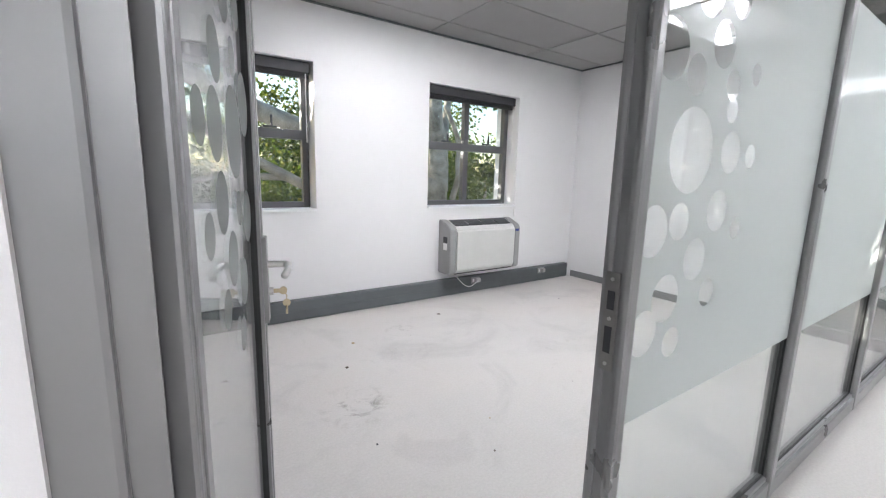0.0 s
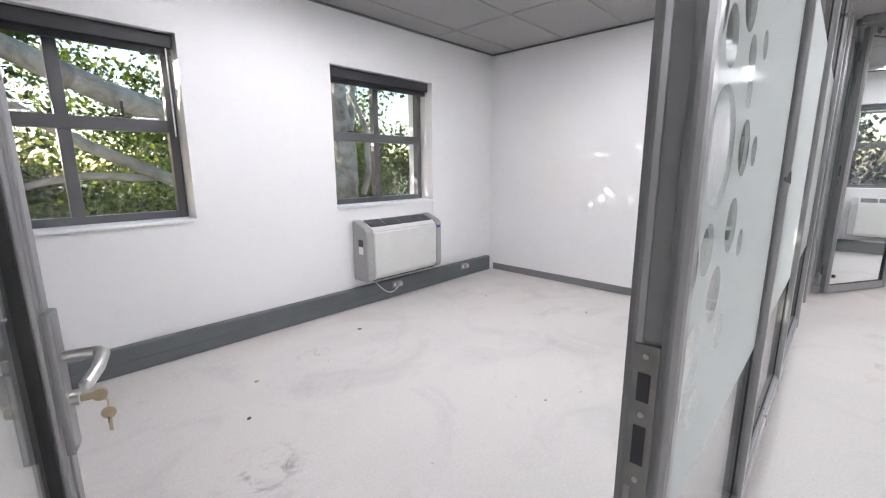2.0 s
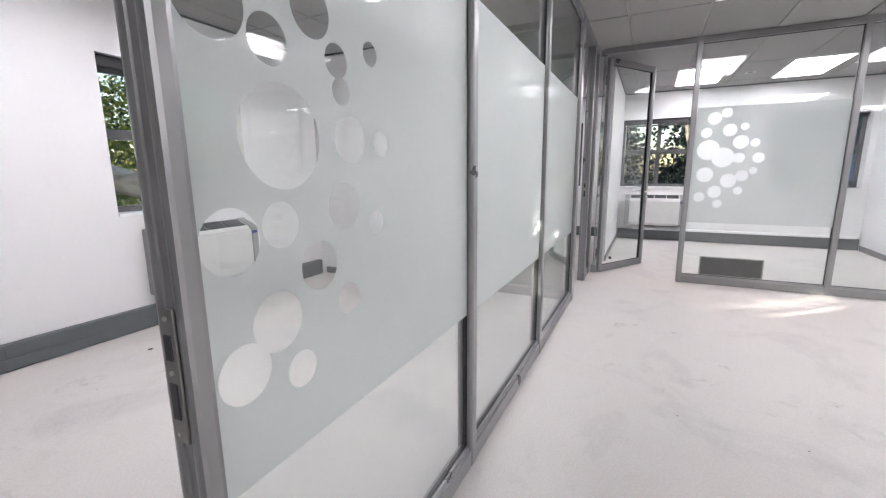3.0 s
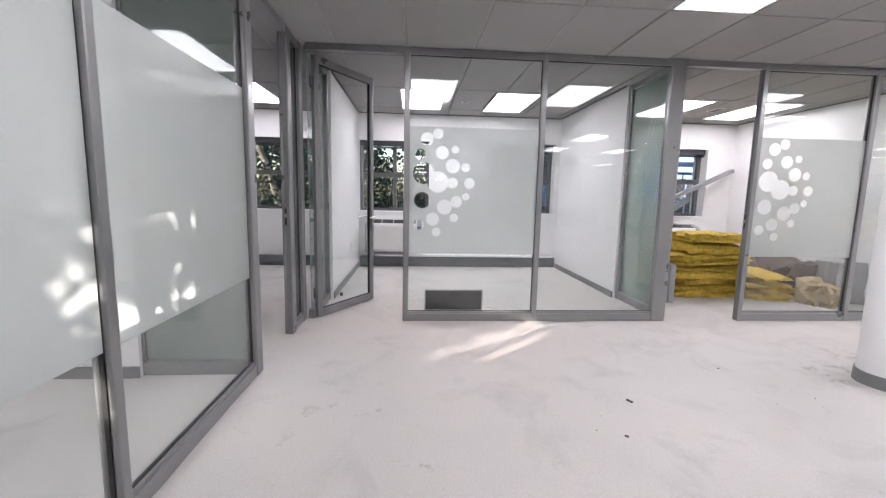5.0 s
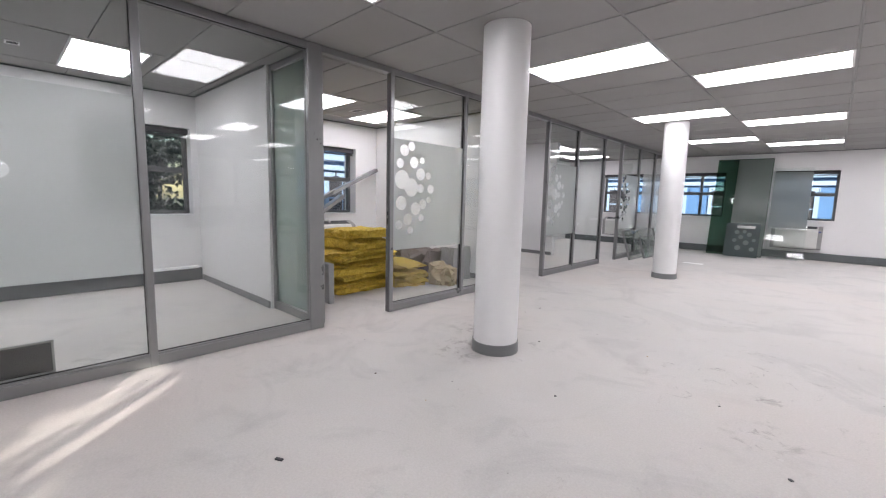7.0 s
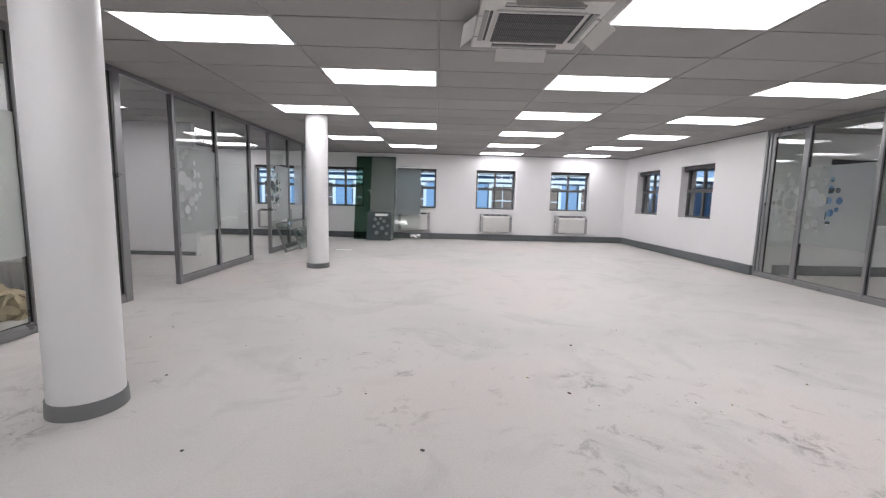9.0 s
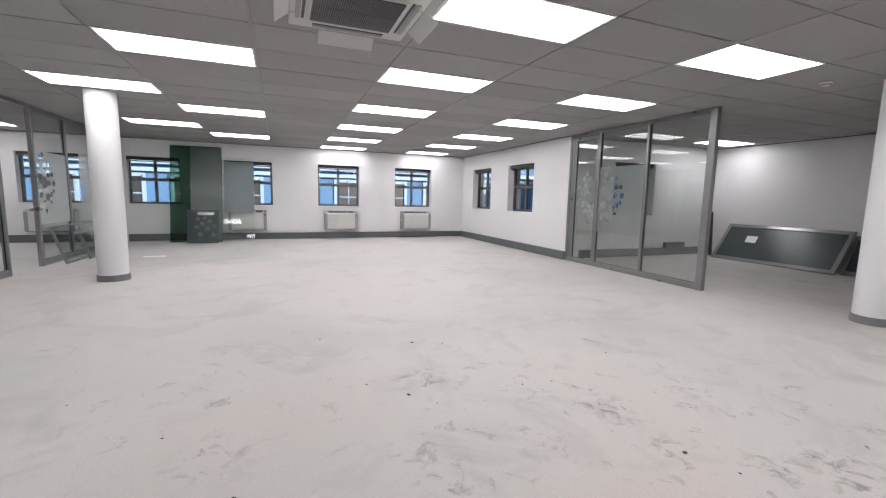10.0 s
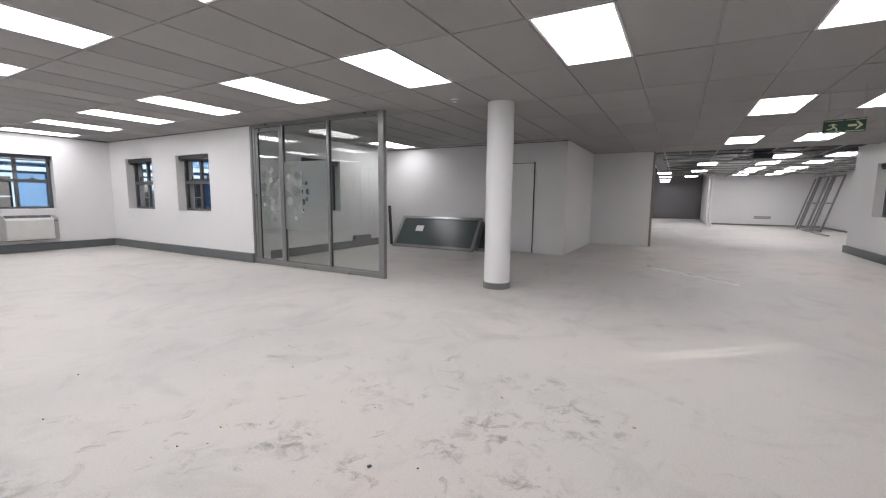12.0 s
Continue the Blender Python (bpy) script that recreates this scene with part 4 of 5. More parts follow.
# ---- four-way ceiling cassette with hung deflectors ----
def cassette(x, y):
    t = thing("ceiling_cassette", pose(x, y, CH), "white four-way ceiling air-conditioning cassette with hung air deflectors", "air conditioner")
    h = 0.425
    part("fascia", Shape().box(-h, -h, -0.042, h, h, -0.001, bevel=0.012), CASE, t)
    part("inner_panel", Shape().box(-0.305, -0.275, -0.052, 0.305, 0.275, -0.040, bevel=0.006), CASE, t)
    gr = part("grille", Shape().box(-0.285, -0.25, -0.0545, 0.285, 0.25, -0.050), DARK, t, "dark return-air grille")
    one = part("slat", Shape().box(-0.283, -0.248, -0.060, -0.2785, 0.248, -0.053), ALU_DARK, gr)
    for k in range(1, 38):
        o = one.copy()
        scene.collection.objects.link(o)
        o.location.x = k * 0.0151
    for k in range(1, 4):
        part("crossbar", Shape().box(-0.285, -0.25 + k * 0.125 - 0.003, -0.0605, 0.285, -0.25 + k * 0.125 + 0.003, -0.052), TRUNK, gr)
    for a in range(4):
        m = Matrix.Rotation(a * math.pi / 2, 4, "Z")
        part("air_slot", Shape().box(-0.26, 0.325, -0.0445, 0.26, 0.345, -0.040, m=m), DARK, t, "dark outlet slot")
        part("vane", Shape().box(-0.26, 0.352, -0.050, 0.26, 0.385, -0.041, bevel=0.003, m=m), CASE_GREY, t)
        tilt = m @ Matrix.Translation((0, 0.43, -0.045)) @ Matrix.Rotation(radians(-38), 4, "X")
        d = part("deflector", Shape().box(-0.21, 0.0, -0.004, 0.21, 0.115, 0.0, bevel=0.0015, m=tilt), CASE, t, "hung white air deflector")
        for c in (-0.18, 0.18):
            part("bracket", Shape().rod(m @ Vector((c, 0.36, -0.043)), m @ Vector((c, 0.44, -0.05)), 0.004, seg=6), STEEL, d)
    return t


cassette(1.415, -4.69)


# ---- stored insulation in the second east office ----
def slab(name, x, y, z, w, d, h, turn, mat, label, category, group="", sag=0.03, rough=0.02, seed=0):
    """A soft slab: subdivided, sagging, torn at the edges."""
    bm = bmesh.new()
    nx, ny, nz = 14, 9, 3
    grid = {}
    for i in range(nx + 1):
        for j in range(ny + 1):
            for k in range(nz + 1):
                if i in (0, nx) or j in (0, ny) or k in (0, nz):
                    u, v, q = i / nx - 0.5, j / ny - 0.5, k / nz
                    p = Vector((u * w, v * d, q * h))
                    e = max(abs(u), abs(v)) * 2
                    nn = noise.noise_vector(Vector((u * 5 + seed, v * 5 - seed * 2, q * 2.5 + seed * 0.7)))
                    n2 = noise.noise_vector(Vector((u * 17 + seed, v * 17, q * 9)))
                    p += Vector((nn.x * rough * 2.5 * e, nn.y * rough * 2.5 * e, 0)) + n2 * rough * 0.5 * e
                    p.z += (nn.z * rough * 1.2 + math.sin((u + seed) * 4) * sag * 0.5 - sag * max(0, e - 0.7) * 1.5) * (0.25 + 0.75 * q)
                    p.z = max(p.z, 0.0) if k == 0 else p.z
                    grid[i, j, k] = bm.verts.new(p)
    def quad(*ks):
        bm.faces.new([grid[k] for k in ks])
    for i in range(nx):
        for j in range(ny):
            quad((i, j, 0), (i, j + 1, 0), (i + 1, j + 1, 0), (i + 1, j, 0))
            quad((i, j, nz), (i + 1, j, nz), (i + 1, j + 1, nz), (i, j + 1, nz))
        for k in range(nz):
            quad((i, 0, k), (i + 1, 0, k), (i + 1, 0, k + 1), (i, 0, k + 1))
            quad((i, ny, k), (i, ny, k + 1), (i + 1, ny, k + 1), (i + 1, ny, k))
    for j in range(ny):
        for k in range(nz):
            quad((0, j, k), (0, j, k + 1), (0, j + 1, k + 1), (0, j + 1, k))
            quad((nx, j, k), (nx, j + 1, k), (nx, j + 1, k + 1), (nx, j, k + 1))
    ob = tagged(part(name, bm, mat, smooth=True), label, category, group)
    ob.matrix_world = pose(x, y, z, 0, 0, turn)
    return ob


z = 0.0
for k in range(9):
    h = (0.075, 0.085, 0.07, 0.09, 0.075, 0.06, 0.075, 0.14, 0.10)[k]
    shift = (0.0, 0.03, -0.02, 0.05, 0.0, -0.05, -0.04, -0.12, -0.10)[k]
    slab("insulation_batt", 6.95 + (k % 3) * 0.02, -4.28 + shift, z, 0.95, (0.92, 0.98, 0.9, 1.0, 0.92, 1.0, 0.9, 0.72, 0.66)[k], h, (4, -6, 8, 2, -7, 10, -4, 3, -3)[k], WOOL, "crumpled yellow glass-wool insulation batt in a stack", "insulation", "stacked insulation batts", 0.05, 0.028, k * 3.7 + 1)
    z += h + 0.002
z = 0.0
for k in range(4):
    h = (0.08, 0.075, 0.08, 0.07)[k]
    slab("insulation_batt", 6.75, -5.02 + 0.03 * k, z, 0.9, 0.5, h, (-12, 6, -9, 15)[k], WOOL, "torn yellow glass-wool batt slumped against the stack", "insulation", "stacked insulation batts", 0.05, 0.028, k * 5.1 + 40)
    z += h + 0.002
slab("tan_board", 7.75, -5.15, 0.36, 0.9, 1.0, 0.10, 5, TAN, "tan fibre board lying on the heap", "board", "", 0.02, 0.02, 71)
slab("board_pile", 7.75, -5.15, 0.0, 0.8, 0.95, 0.345, 3, CLOTH, "dark stacked offcuts under a fibre board", "offcuts", "", 0.02, 0.03, 66)
slab("sacking_heap", 6.85, -5.62, 0.0, 0.75, 0.55, 0.50, 12, CLOTH, "heap of crumpled dark brown sacking", "sacking", "", 0.16, 0.07, 83)
slab("carton", 6.3, -5.82, 0.0, 0.32, 0.34, 0.50, -5, CASE_GREY, "battered grey cardboard carton on the floor", "carton", "", 0.01, 0.012, 95)
slab("rubble_bag", 6.15, -5.42, 0.0, 0.34, 0.30, 0.26, 20, TAN, "half-filled pale rubble bag", "bag", "", 0.07, 0.05, 99)
tagged(part("grey_panel", Shape().box(6.18, -3.62, 0.001, 6.62, -3.55, 0.46, bevel=0.01), CASE_GREY), "short grey panel standing by the insulation", "panel")
tagged(part("loose_profile", Shape().box(-0.045, -0.03, 0, 0.045, 0.03, 1.5, bevel=0.006, m=look((8.5, -6.0, 1.72), (8.25, -4.2, 0.95)) @ Matrix.Scale(-1, 4, (0, 0, 1))), ALU), "long grey aluminium profile leaning in the corner", "profile")
tagged(part("loose_profile", Shape().box(-0.05, -0.035, 0, 0.05, 0.035, 0.75, bevel=0.006, m=look((8.58, -5.3, 1.22), (8.2, -4.2, 0.66)) @ Matrix.Scale(-1, 4, (0, 0, 1))), ALU), "short grey aluminium profile leaning over the stack", "profile")


# ---- loose panes ----
def leaning_pane(name, foot, top, along, width, mat, label, frame=0.0, thick=0.008, bubbles=None):
    """A sheet leaning from foot (x, y) to top (x, y, z); along: unit direction of its width."""
    f, tp, a = Vector((foot[0], foot[1], 0.004)), Vector(top), Vector(along)
    up = (tp - f)
    h = up.length
    m = Matrix.Identity(4)
    up = up.normalized()
    nrm = up.cross(a)
    for i in range(3):
        m[i][0], m[i][1], m[i][2], m[i][3] = a[i], nrm[i], up[i], f[i]
    t = thing(name, m, label, "glass pane" if not frame else "framed pane")
    part("sheet", Shape().box(frame, -thick / 2, frame, width - frame, thick / 2, h - frame, bevel=0.001), mat, t)
    if frame:
        part("stile", Shape().box(0, -0.022, 0, frame, 0.022, h, bevel=0.004), ALU, t)
        part("stile", Shape().box(width - frame, -0.022, 0, width, 0.022, h, bevel=0.004), ALU, t)
        part("rail", Shape().box(frame, -0.022, 0, width - frame, 0.022, frame, bevel=0.004), ALU, t)
        part("rail", Shape().box(frame, -0.022, h - frame, width - frame, 0.022, h, bevel=0.004), ALU, t)
    if bubbles:
        for u, v, r in bubbles:
            s = Shape()
            s.bm.faces.new([s.bm.verts.new((u + r * math.cos(q * math.tau / 28), thick / 2 + 0.002, v + r * math.sin(q * math.tau / 28))) for q in range(28)])
            part("film_dot", s, GREENFILM, t, "pale round film dot")
    return t


t = leaning_pane("glass_sheet", (3.30, -13.45), (3.30, -13.95, 2.38), (1, 0, 0), 1.14, DEEPGREEN, "tall green-tinted glass sheet leaning on the wall")
part("film", Shape().box(0.012, 0.0055, 0.02, 0.70, 0.0075, 2.41), GREENFILM, t, "grey-green frosted film over most of the sheet")
t = leaning_pane("glass_sheet", (2.55, -13.52), (2.55, -13.96, 2.14), (1, 0, 0), 0.72, GLASS, "tall clear glass sheet with frosted band leaning on the wall")
part("film", Shape().box(0.012, 0.0055, 0.74, 0.708, 0.0075, 2.08), FILM, t, "band of pale frosted film")
leaning_pane("glass_sheet", (3.36, -13.20), (3.36, -13.40, 0.80), (1, 0, 0), 0.68, DARKPANE, "short glass sheet with pale dots leaning on a taller one", bubbles=[(0.12, 0.2, .05), (0.25, 0.35, .06), (0.4, 0.22, .06), (0.36, 0.48, .05), (0.2, 0.55, .05), (0.48, 0.4, .045), (0.1, 0.42, .04), (0.3, 0.62, .04), (0.45, 0.6, .05)])
tagged(part("paper_sheet", Shape().box(3.46, -13.372, 0.655, 3.82, -13.366, 0.745), PAPER), "white paper label on the leaning glass", "label")
tagged(part("paper_scrap", Shape().box(4.0, -11.05, 0.001, 4.36, -10.88, 0.004, m=pose(0, 0, 0)), PAPER), "strip of white paper on the floor", "paper")
leaning_pane("glass_sheet", (5.24, -10.28), (5.43, -10.28, 0.62), (0, -1, 0), 2.05, GLASS, "low clear glass sheet leaning on the partition", frame=0.02)
leaning_pane("glass_sheet", (5.12, -10.85), (5.26, -10.85, 0.47), (0, -1, 0), 1.60, GLASS, "lower clear glass sheet leaning on the partition", frame=0.02)

# ---- alcove ----
leaning_pane("framed_glass_door", (-7.25, -8.27), (-7.80, -8.27, 0.76), (0, 1, 0), 2.30, DARKPANE, "grey framed glass door lying on its side against the wall", frame=0.075)
leaning_pane("framed_glass_door", (-7.45, -6.0), (-7.82, -6.0, 0.68), (0, 1, 0), 0.55, DARKPANE, "second grey framed pane behind the first", frame=0.07)
tagged(part("paper_label", Shape().box(-0.11, -0.001, -0.08, 0.11, 0.001, 0.08, m=Matrix.Translation((-7.55, -7.62, 0.47)) @ Matrix.Rotation(radians(-32), 4, "Y") @ Matrix.Rotation(radians(90), 4, "Z")), PAPER), "white paper sticker on the stored glass door", "label")
tagged(part("dark_bar", Shape().box(-0.05, -0.03, 0.0, 0.05, 0.03, 1.05, bevel=0.012, m=pose(-7.50, -8.48, 0.012, 7, -15, 20)), RUBBER), "black rubber-wrapped bar leaning on the wall", "bar")
tagged(part("trunking_box", Shape().box(-7.0, -8.855, 0.178, -6.4, -8.76, 0.30, bevel=0.006), TRUNK), "dark grey box lying on the alcove trunking", "box")
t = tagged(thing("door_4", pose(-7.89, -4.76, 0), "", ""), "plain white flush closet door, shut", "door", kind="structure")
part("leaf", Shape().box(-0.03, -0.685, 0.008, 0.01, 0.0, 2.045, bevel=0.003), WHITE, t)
# black strip stands in for the shade in the gap round the leaf
part("gap_shade", Shape().box(-0.006, 0.002, 0.0, 0.045, 0.03, 2.07).box(-0.004, -0.69, 2.047, 0.004, 0.002, 2.07), DARK, t, "black strip painting the shade in the gap along the door edge")
tagged(part("passage_trim", Shape().box(-11.14, -2.52, 0, -10.99, -2.47, CH, bevel=0.004), WOODEDGE), "raw timber edge at the passage opening", "trim", kind="structure")


# ---- exit sign ----
def exit_sign(x, y, z, turn):
    t = thing("exit_sign", pose(x, y, z, 0, 0, turn) @ Matrix.Diagonal((0.86, 0.86, 0.86, 1)), "hanging green exit sign with a pictogram and an arrow", "exit sign")
    part("plate", Shape().box(-0.205, -0.012, -0.085, 0.205, 0.012, 0.085, bevel=0.004), GREEN, t)
    for c in (-0.103, 0.103):
        f = Shape()
        for q in (Shape,):
            f.box(c - 0.092, -0.0145, 0.066, c + 0.092, -0.011, 0.074).box(c - 0.092, -0.0145, -0.074, c + 0.092, -0.011, -0.066)
        part("border", f, SIGNWHITE, t, "pale border line")
    arrow = Shape().box(0.035, -0.0155, -0.014, 0.12, -0.0115, 0.014)
    v = [arrow.bm.verts.new((px, -0.0155, pz)) for px, pz in ((0.105, 0.052), (0.125, 0.052), (0.178, 0.0), (0.125, -0.052), (0.105, -0.052), (0.145, 0.0))]
    arrow.bm.faces.new(v)
    part("arrow", arrow, SIGNWHITE, t, "pale arrow")
    m = Shape()
    def bar(a, b, w):
        d = Vector((b[0] - a[0], 0, b[1] - a[1]))
        n = Vector((-d.z, 0, d.x)).normalized() * w
        A, B = Vector((a[0], -0.0155, a[1])), Vector((b[0], -0.0155, b[1]))
        m.bm.faces.new([m.bm.verts.new(p) for p in (A + n, B + n, B - n, A - n)])
    for a, b, w in (((-0.115, 0.035), (-0.10, -0.005), 0.011), ((-0.10, -0.005), (-0.125, -0.03), 0.008), ((-0.125, -0.03), (-0.165, -0.035), 0.007), ((-0.10, -0.005), (-0.07, -0.03), 0.008), ((-0.07, -0.03), (-0.07, -0.06), 0.007), ((-0.11, 0.028), (-0.15, 0.015), 0.006), ((-0.11, 0.028), (-0.07, 0.018), 0.006)):
        bar(a, b, w)
    part("pictogram", m, SIGNWHITE, t, "pale running pictogram of plain bars")
    for c in (-0.17, 0.17):
        part("hanger", Shape().rod((c, 0, 0.083), (c, 0, (CH - z) / 0.8 - 0.0005), 0.003, seg=6), STEEL, t)
    return t


exit_sign(-4.9, -0.30, 2.085, 75)

# ---- stripped far office: bare grid, lamps, leaning frames ----
g = Shape()
for i in range(-20, -10):
    x = GX + i * SX
    g.box(x - 0.012, -2.4, CH - 0.002, x + 0.012, 4.15, CH + 0.03)
for j in range(-1, 10, 2):
    y = GY - j * SY
    if -2.4 < y < 4.1:
        g.box(-25.1, y - 0.012, CH - 0.003, -12.25, y + 0.012, CH + 0.03)
for k in range(14):
    x0, y0, x1, y1 = bay(-12 - (k * 5) % 8, (k * 3) % 9)
    g.box(x0 + 0.03, y0 + 0.03, CH + 0.031, x1 - 0.03, y1 - 0.03, CH + 0.045)
g.box(-31.9, -2.74, CH - 0.003, -12.25, -2.70, CH + 0.03)
tagged(part("bare_grid", g, GRIDBAR), "bare white ceiling grid with its boards taken out", "ceiling grid", kind="structure")
for x in (-13.57, -16.1, -18.87, -20.9, -23.1):
    for y in (0.62, 1.88):
        copy_thing(first, pose(x, y, CH - 0.004))
for x, y in ((-15.8, -1.1), (-19.6, -1.2), (-24.1, -1.4), (-20.9, -2.55), (-24.4, -2.6), (-27.5, -2.7), (-30.6, -2.8)):
    copy_thing(first, pose(x, y, CH - 0.004))
duct = Shape().rod((-12.8, -0.6, CH + 0.25), (-12.8, 0.5, CH + 0.2), 0.14, seg=18).box(-13.1, -0.2, CH - 0.12, -12.7, 0.25, CH + 0.2, bevel=0.02)
tagged(part("duct_box", duct, DARK), "dark duct box hanging in the stripped ceiling", "duct")


def leaning_frame(x, y, dx):
    t = thing("partition_frame", pose(x, y, 0, -14, 0, dx), "stripped grey aluminium partition frame leaning on the wall", "frame", "leaning frames")
    for a in (0, 0.85):
        part("stile", Shape().box(a, -0.03, 0.0, a + 0.06, 0.03, 2.45, bevel=0.004), ALU, t)
    for zz in (0.03, 1.2, 2.38):
        part("rail", Shape().box(0.06, -0.025, zz, 0.85, 0.025, zz + 0.06, bevel=0.004), ALU, t)


for k, (x, y, d) in enumerate(((-24.3, 3.05, -4), (-23.7, 3.12, 5), (-23.0, 3.2, -3), (-22.3, 3.28, 6))):
    leaning_frame(x, y, d)
tagged(part("trunking_strip", Shape().box(-22.0, 2.9, 0.0, -18.6, 3.0, 0.05, bevel=0.004), ALU), "loose aluminium strip on the floor", "profile")
tagged(part("vent_plate", Shape().box(-25.2, 1.55, 0.35, -25.18, 2.25, 0.5, bevel=0.003), CASE_GREY), "grey vent plate low on the far wall", "vent")
# unseen boards added on a lobby window; two narrow gaps shape the sun streaks
s = Shape()
for a, b in ((-6.69, -5.771), (-5.725, -5.653), (-5.607, -5.26)):
    s.box(a, 2.13, 0.16, b, 2.14, 2.07)
for a, b in ((0.16, 0.40), (0.675, 0.814), (1.145, 2.07)):
    s.box(-5.773, 2.131, a, -5.605, 2.139, b)
tagged(part("window_board", s, WOODEDGE), "unseen boards added over a lobby window, two gaps casting sun streaks", "board", kind="structure")
tagged(part("edge_trim", Shape().box(-0.016, 0, 0.0, 0.016, 1.76, 0.004, m=pose(-7.04, -2.30, 0.001, 0, 0, -41)).box(-0.016, 0, 0.003, -0.012, 1.76, 0.042, m=pose(-7.04, -2.30, 0.001, 0, 0, -41)), PAPER), "thin white edging strip lying on the floor", "trim strip")

# ---- crumbs and chips on the floor ----
rng = random.Random(7)
for k in range(46):
    x, y = (rng.uniform(-1.2, 4.6), rng.uniform(-5.4, -1.6)) if k < 36 else (rng.uniform(0.6, 3.6), rng.uniform(1.0, 3.1))
    r = rng.uniform(0.004, 0.012)
    s = Shape()
    bmesh.ops.create_icosphere(s.bm, subdivisions=1, radius=r, matrix=Matrix.Translation((0, 0, r * 0.3)) @ Matrix.Diagonal((1.0, rng.uniform(0.5, 1.6), 0.4, 1)))
    o = tagged(part("floor_crumb", s, (DARK, CLOTH, TAN)[k % 3]), "small dark crumb of debris on the screed", "debris", "floor crumbs")
    o.matrix_world = pose(x, y, 0.0005, 0, 0, rng.uniform(0, 180))
o = tagged(part("floor_crumb", Shape().box(-0.02, -0.008, 0, 0.02, 0.008, 0.008, bevel=0.003), DARK), "dark chip of debris on the screed", "debris", "floor crumbs")
o.matrix_world = pose(3.87, -1.865, 0.0, 0, 0, 25)

# ---- outside ----
structure("ground", Shape().box(-400, -400, GROUND - 0.5, 400, 400, GROUND), EARTH, "lawn and paving around the building", "ground")
s = Shape().box(-33, WALL_S - EXT, GROUND, 8.96, 1.85 + EXT, -0.26).box(-1.6, 1.85 + EXT, GROUND, 8.96, WALL_N + EXT, -0.26).box(-33, 1.85 + EXT, GROUND, -12.4, 4.2 + EXT, -0.26)
structure("lower_storey", s, PALEWALL, "pale rendered lower storey", "building")


def limb(s, a, b, r0, r1, bend, steps=7, seg=10, salt=0.0):
    pts = []
    for k in range(steps + 1):
        f = k / steps
        p = Vector(a).lerp(Vector(b), f) + Vector(bend) * math.sin(f * math.pi)
        p += noise.noise_vector(Vector((f * 3 + salt, salt * 1.7, salt))) * 0.12 * min(1, f * 3)
        pts.append((p, r0 + (r1 - r0) * f))
    for (p, r), (q, r2) in zip(pts, pts[1:]):
        s.rod(p, q, r, r2, seg)
        s.ball(q, r2 * 1.0, 10)
    return [p for p, _ in pts]


def crown_mesh(clumps, per, size, salt):
    """Leaves as small folded blades round clump centres."""
    r = np.random.RandomState(salt)
    verts, faces = [], []
    for c, rad in clumps:
        for _ in range(per):
            d = r.normal(size=3)
            d /= np.linalg.norm(d)
            p = np.array(c) + d * rad * (0.35 + 0.65 * r.rand() ** 0.5) * np.array([1, 1, 0.75])
            ax = r.normal(size=3); ax /= np.linalg.norm(ax)
            sd = np.cross(ax, r.normal(size=3)); sd /= np.linalg.norm(sd)
            L, W = size * r.uniform(0.7, 1.3), size * r.uniform(0.3, 0.5)
            up = np.cross(ax, sd) * W * 0.3
            k = len(verts)
            verts += [tuple(p), tuple(p + ax * L * 0.5 + sd * W + up), tuple(p + ax * L), tuple(p + ax * L * 0.5 - sd * W + up)]
            faces += [(k, k + 1, k + 2), (k, k + 2, k + 3)]
    me = bpy.data.meshes.new("crown")
    me.from_pydata(verts, [], faces)
    return me


def tree(x, y, height, limbs, clumps, per, size, leaf, label, salt, r0=0.24):
    t = thing("tree", pose(x, y, GROUND), label, "tree", "trees around the building")
    s = Shape()
    limb(s, (0, 0, 0), (limbs[0][0][0], limbs[0][0][1], limbs[0][0][2]), r0 * 1.25, r0 * 0.9, (0.1, 0.05, 0), 7, 14, salt)
    for k, (a, b, ra, rb, bend) in enumerate(limbs):
        limb(s, a, b, ra, rb, bend, 7, 10, salt + k * 2.3)
    part("trunk", s, BARK, t, "pale mottled trunk and limbs", True)
    me = crown_mesh(clumps, per, size, int(salt * 10))
    me.materials.append(leaf)
    o = new("crown", me)
    o.parent = t
    o["label"] = "dense uneven crown of small leaves"
    return t


rng = random.Random(11)


def sun_gap(p, at, width):
    """True where p lies in the line of sunlight that reaches a place."""
    d = Vector(p) - Vector(at)
    return (d - away * d.dot(away)).length < width


# floor places kept sunlit: clumps in their sun line are left out
SUN_SPOTS = [(5.26 - 0.165 * k + 0.075 * e, -1.72 + 0.19 * k + 0.066 * e, 0.0) for k in range(3) for e in (-1.2, 1.2)]


def clump_cloud(n, x, y, z, rad, base=None):
    out = []
    for _ in range(n):
        c, r = (rng.uniform(*x), rng.uniform(*y), rng.uniform(*z)), rng.uniform(*rad)
        if base and any(sun_gap((c[0] + base[0], c[1] + base[1], c[2] + GROUND), at, r * 0.65 + 0.02) for at in SUN_SPOTS):
            continue
        out.append((c, r))
    return out


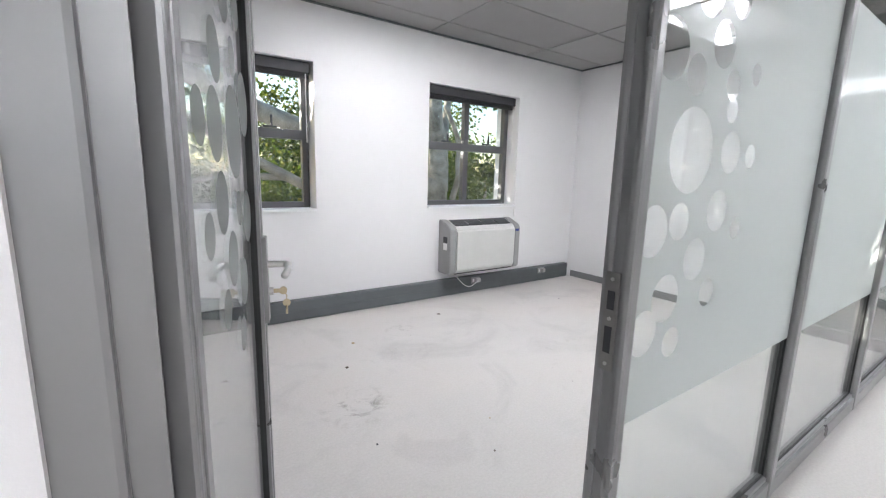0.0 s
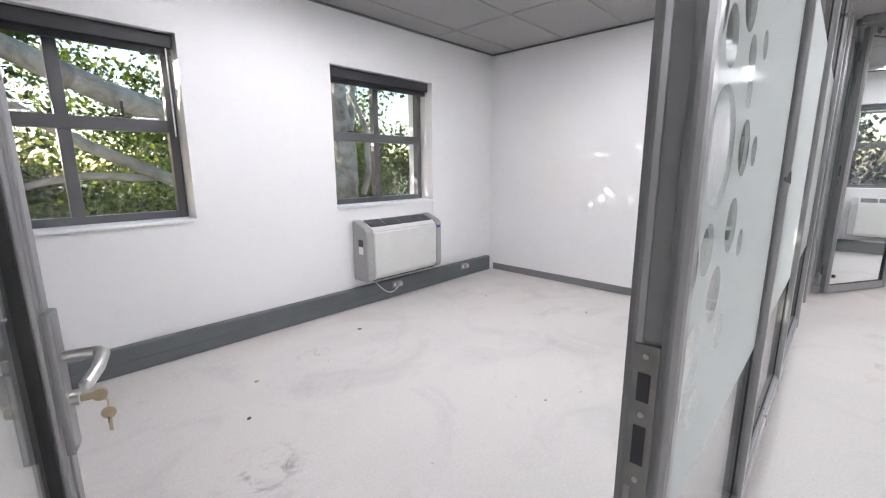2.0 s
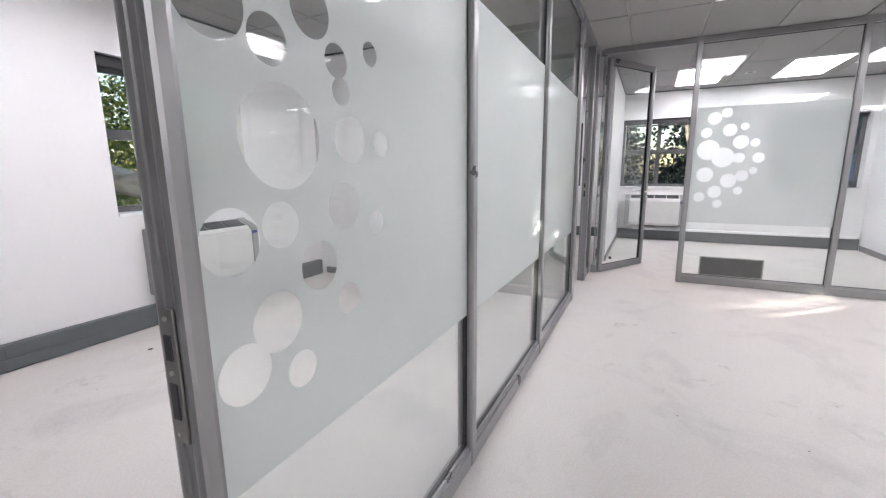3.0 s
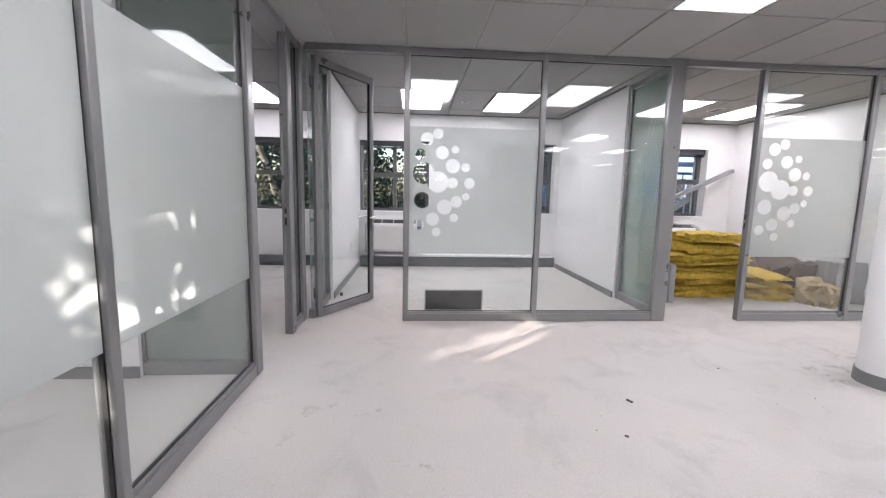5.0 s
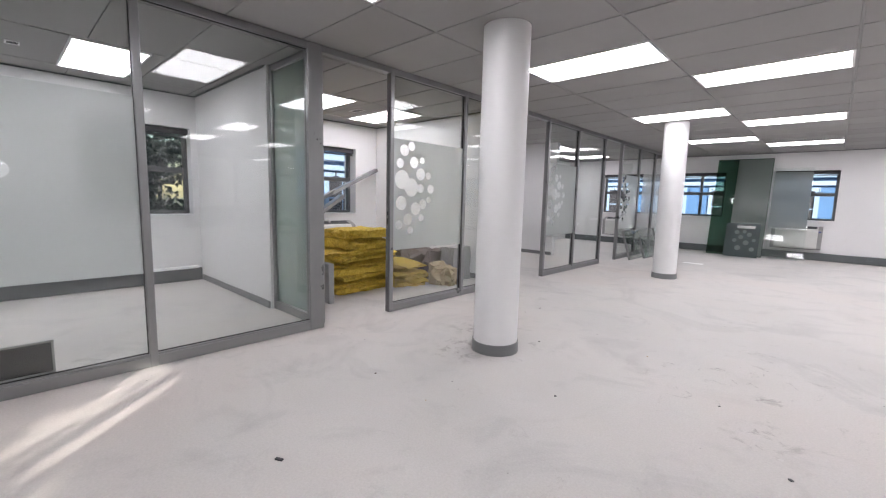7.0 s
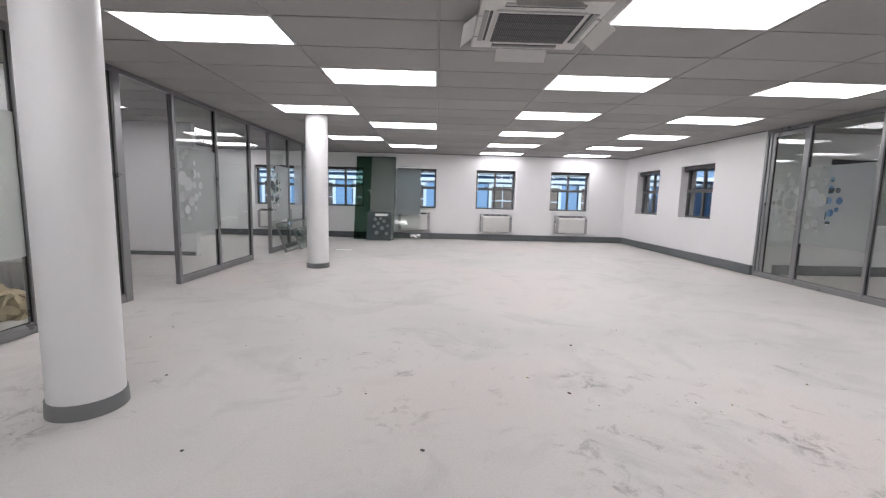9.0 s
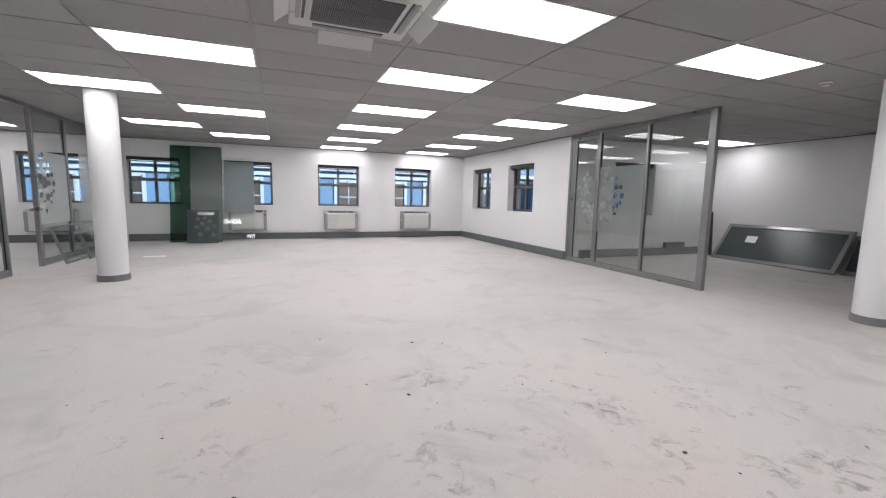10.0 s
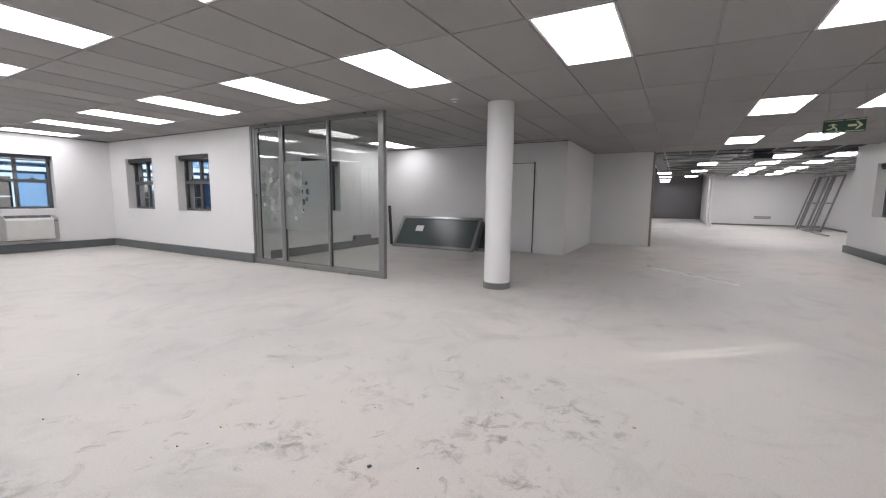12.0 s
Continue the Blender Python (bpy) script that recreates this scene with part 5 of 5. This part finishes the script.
# big pale-barked tree close to the north windows
B0 = (0.05, -0.1, 4.55)
tree(4.2, 6.6, 9, [
    (B0, (-5.4, -0.1, 6.75), 0.19, 0.09, (0, 0, -0.1)),
    (B0, (-0.1, 0.3, 7.6), 0.20, 0.10, (0.12, 0, 0)),
    ((0.1, -0.1, 5.0), (1.6, 1.6, 7.6), 0.09, 0.04, (0, 0, 0.3)),
    ((-0.05, -0.1, 3.2), (-4.6, -0.2, 6.0), 0.105, 0.05, (0, 0, 0.0)),
    ((-2.6, -0.1, 4.75), (-4.4, 0.2, 4.55), 0.05, 0.03, (0, 0, 0.1)),
    ((0.3, -0.2, 4.4), (0.0, -0.3, 6.0), 0.06, 0.04, (0.25, 0, 0)),
], clump_cloud(56, (-6.4, 1.6), (0.9, 3.6), (3.4, 8.0), (0.35, 0.8), (4.2, 6.6)) + clump_cloud(18, (-5.6, 0.6), (-0.5, 1.0), (6.5, 7.9), (0.3, 0.6), (4.2, 6.6)) + clump_cloud(14, (-5.2, 0.2), (0.2, 1.2), (3.2, 4.7), (0.25, 0.45), (4.2, 6.6)), 330, 0.075, LEAF, "large pale-barked tree with sunlit leaves outside the windows", 1.3)
# clumps listed singly are added to block stray sun indoors
tree(-3.0, 9.5, 9, [((0, 0, 3.5), (0.8, 0.4, 7.5), 0.15, 0.05, (0.2, 0, 0)), ((0, 0, 3.5), (-1.6, 0.2, 7.2), 0.12, 0.05, (0, 0, 0.2)), ((0, 0, 3.0), (1.9, -0.3, 6.2), 0.10, 0.04, (0, 0, 0.2))],
     clump_cloud(60, (-3.2, 3.2), (-2.0, 2.2), (1.6, 8.6), (0.5, 1.0), (-3.0, 9.5)) + clump_cloud(46, (-5.0, 2.2), (-1.0, 1.6), (5.6, 8.6), (0.35, 0.6), (-3.0, 9.5)) + [((-2.2, 0.0, 7.25), 0.33), ((-1.6, 0.0, 6.98), 0.26), ((-1.27, 0.3, 6.6), 0.25), ((-1.95, -0.3, 6.6), 0.25), ((-1.6, 0.0, 6.22), 0.25), ((-1.3, 0.28, 6.2), 0.25), ((-1.9, -0.28, 6.2), 0.25), ((0.85, 0.0, 7.5), 0.5), ((1.0, 0.5, 7.6), 0.5), ((0.4, 0.1, 7.5), 0.45), ((0.6, -0.5, 7.3), 0.4)], 260, 0.10, LEAF, "leafy tree in full sun, with clumps added to block stray sun", 3.1)
tree(4.4, 10.0, 9, [((0, 0, 3.0), (0.8, 0.4, 7.0), 0.14, 0.05, (0.2, 0, 0)), ((0, 0, 3.0), (-1.8, 0.2, 6.2), 0.10, 0.04, (0, 0, 0.2))],
     clump_cloud(60, (-3.2, 3.4), (-2.0, 2.2), (1.2, 8.2), (0.5, 1.0), (4.4, 10.0)), 260, 0.10, LEAF, "yellow-green leafy tree in sun", 4.7)
# sun blocker: tree added to shade the far office floor
tree(-20.0, 9.5, 9, [((0, 0, 3.0), (0.8, 0.4, 7.0), 0.14, 0.05, (0.2, 0, 0)), ((0, 0, 3.0), (-1.8, 0.2, 6.2), 0.10, 0.04, (0, 0, 0.2))],
     clump_cloud(110, (-5.0, 4.6), (-2.0, 2.2), (3.6, 8.8), (0.6, 1.1)), 130, 0.16, LEAF, "leafy tree added to keep sun off the far office floor", 5.9)
for k, x in enumerate((-7.5, -2.5, 2.5, 7.5, 12.0)):
    tree(x, 15.0 + (k % 2), 8, [((0, 0, 2.0), (0.8, 0.4, 5.0), 0.14, 0.05, (0.2, 0, 0)), ((0, 0, 2.0), (-1.2, 0.2, 4.6), 0.10, 0.04, (0, 0, 0.2))],
         clump_cloud(60, (-3.0, 3.0), (-1.2, 1.2), (0.6, 6.2), (0.6, 1.1), (x, 15.0)), 150, 0.17, LEAF, "bushy sunlit tree further off", 12.3 + k)
# trees east of the offices, shade painted into their leaf colour
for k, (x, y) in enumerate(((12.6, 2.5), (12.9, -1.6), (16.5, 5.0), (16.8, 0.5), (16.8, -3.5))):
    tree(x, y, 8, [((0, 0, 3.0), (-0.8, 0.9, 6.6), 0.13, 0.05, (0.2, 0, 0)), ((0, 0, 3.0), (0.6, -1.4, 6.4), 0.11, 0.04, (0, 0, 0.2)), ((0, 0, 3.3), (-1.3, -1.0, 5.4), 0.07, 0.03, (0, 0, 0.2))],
         clump_cloud(80, (-1.9, 1.9), (-2.2, 2.2), (1.6, 8.0), (0.5, 1.0)), 230, 0.11, LEAF_SHADE, "tree outside the east offices, its shade painted into dark leaves", 7.3 + k)


def neighbour(axis_y, x0, x1, label):
    """Two-storey rendered block with white-framed windows facing the hall."""
    t = thing("neighbour_building", pose(0, axis_y, GROUND), label, "building")
    s = Shape().box(x0, -8, 0, x1, 0, 6.6)
    part("wall", s, BLUE_SHADE_WALL, t)
    part("cornice", Shape().box(x0 - 0.2, -0.002, 5.65, x1 + 0.2, 0.28, 5.82, bevel=0.03).box(x0 - 0.2, -0.002, 5.95, x1 + 0.2, 0.42, 6.15, bevel=0.03), BLUE_SHADE_TRIM, t, "pale moulded cornice")
    part("roof", Shape().box(x0 - 0.3, -8.2, 6.6, x1 + 0.3, 0.5, 6.75, bevel=0.03), CASE_GREY, t)
    x = x0 + 1.0
    while x < x1 - 1.6:
        for z in (0.9, 4.05):
            w = part("window", Shape().box(x - 0.14, -0.02, z - 0.14, x, 0.07, z + 1.54).box(x + 1.1, -0.02, z - 0.14, x + 1.24, 0.07, z + 1.54).box(x, -0.02, z + 1.4, x + 1.1, 0.07, z + 1.54).box(x, -0.02, z - 0.14, x + 1.1, 0.09, z), BLUE_SHADE_TRIM, t, "pale window surround")
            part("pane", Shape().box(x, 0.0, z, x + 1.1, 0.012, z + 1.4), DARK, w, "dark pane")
            part("bar", Shape().box(x + 0.53, 0.01, z, x + 0.57, 0.03, z + 1.4).box(x, 0.01, z + 0.68, x + 0.53, 0.03, z + 0.73).box(x + 0.57, 0.01, z + 0.68, x + 1.1, 0.03, z + 0.73), BLUE_SHADE_TRIM, w)
        x += 2.25
    return t


neighbour(-22.5, -14, 12, "rendered neighbouring block with white-framed windows, blue shade painted into its colours")
# added block: its blue stands in for sky and shade behind the east windows
t = neighbour(0, 6.6, 22, "rendered block added east of the offices, blue shade painted into its colours")
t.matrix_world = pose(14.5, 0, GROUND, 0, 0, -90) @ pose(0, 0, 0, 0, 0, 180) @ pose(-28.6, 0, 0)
t = neighbour(0, -13.5, 6, "rendered block west of the hall, blue shade painted into its colours")
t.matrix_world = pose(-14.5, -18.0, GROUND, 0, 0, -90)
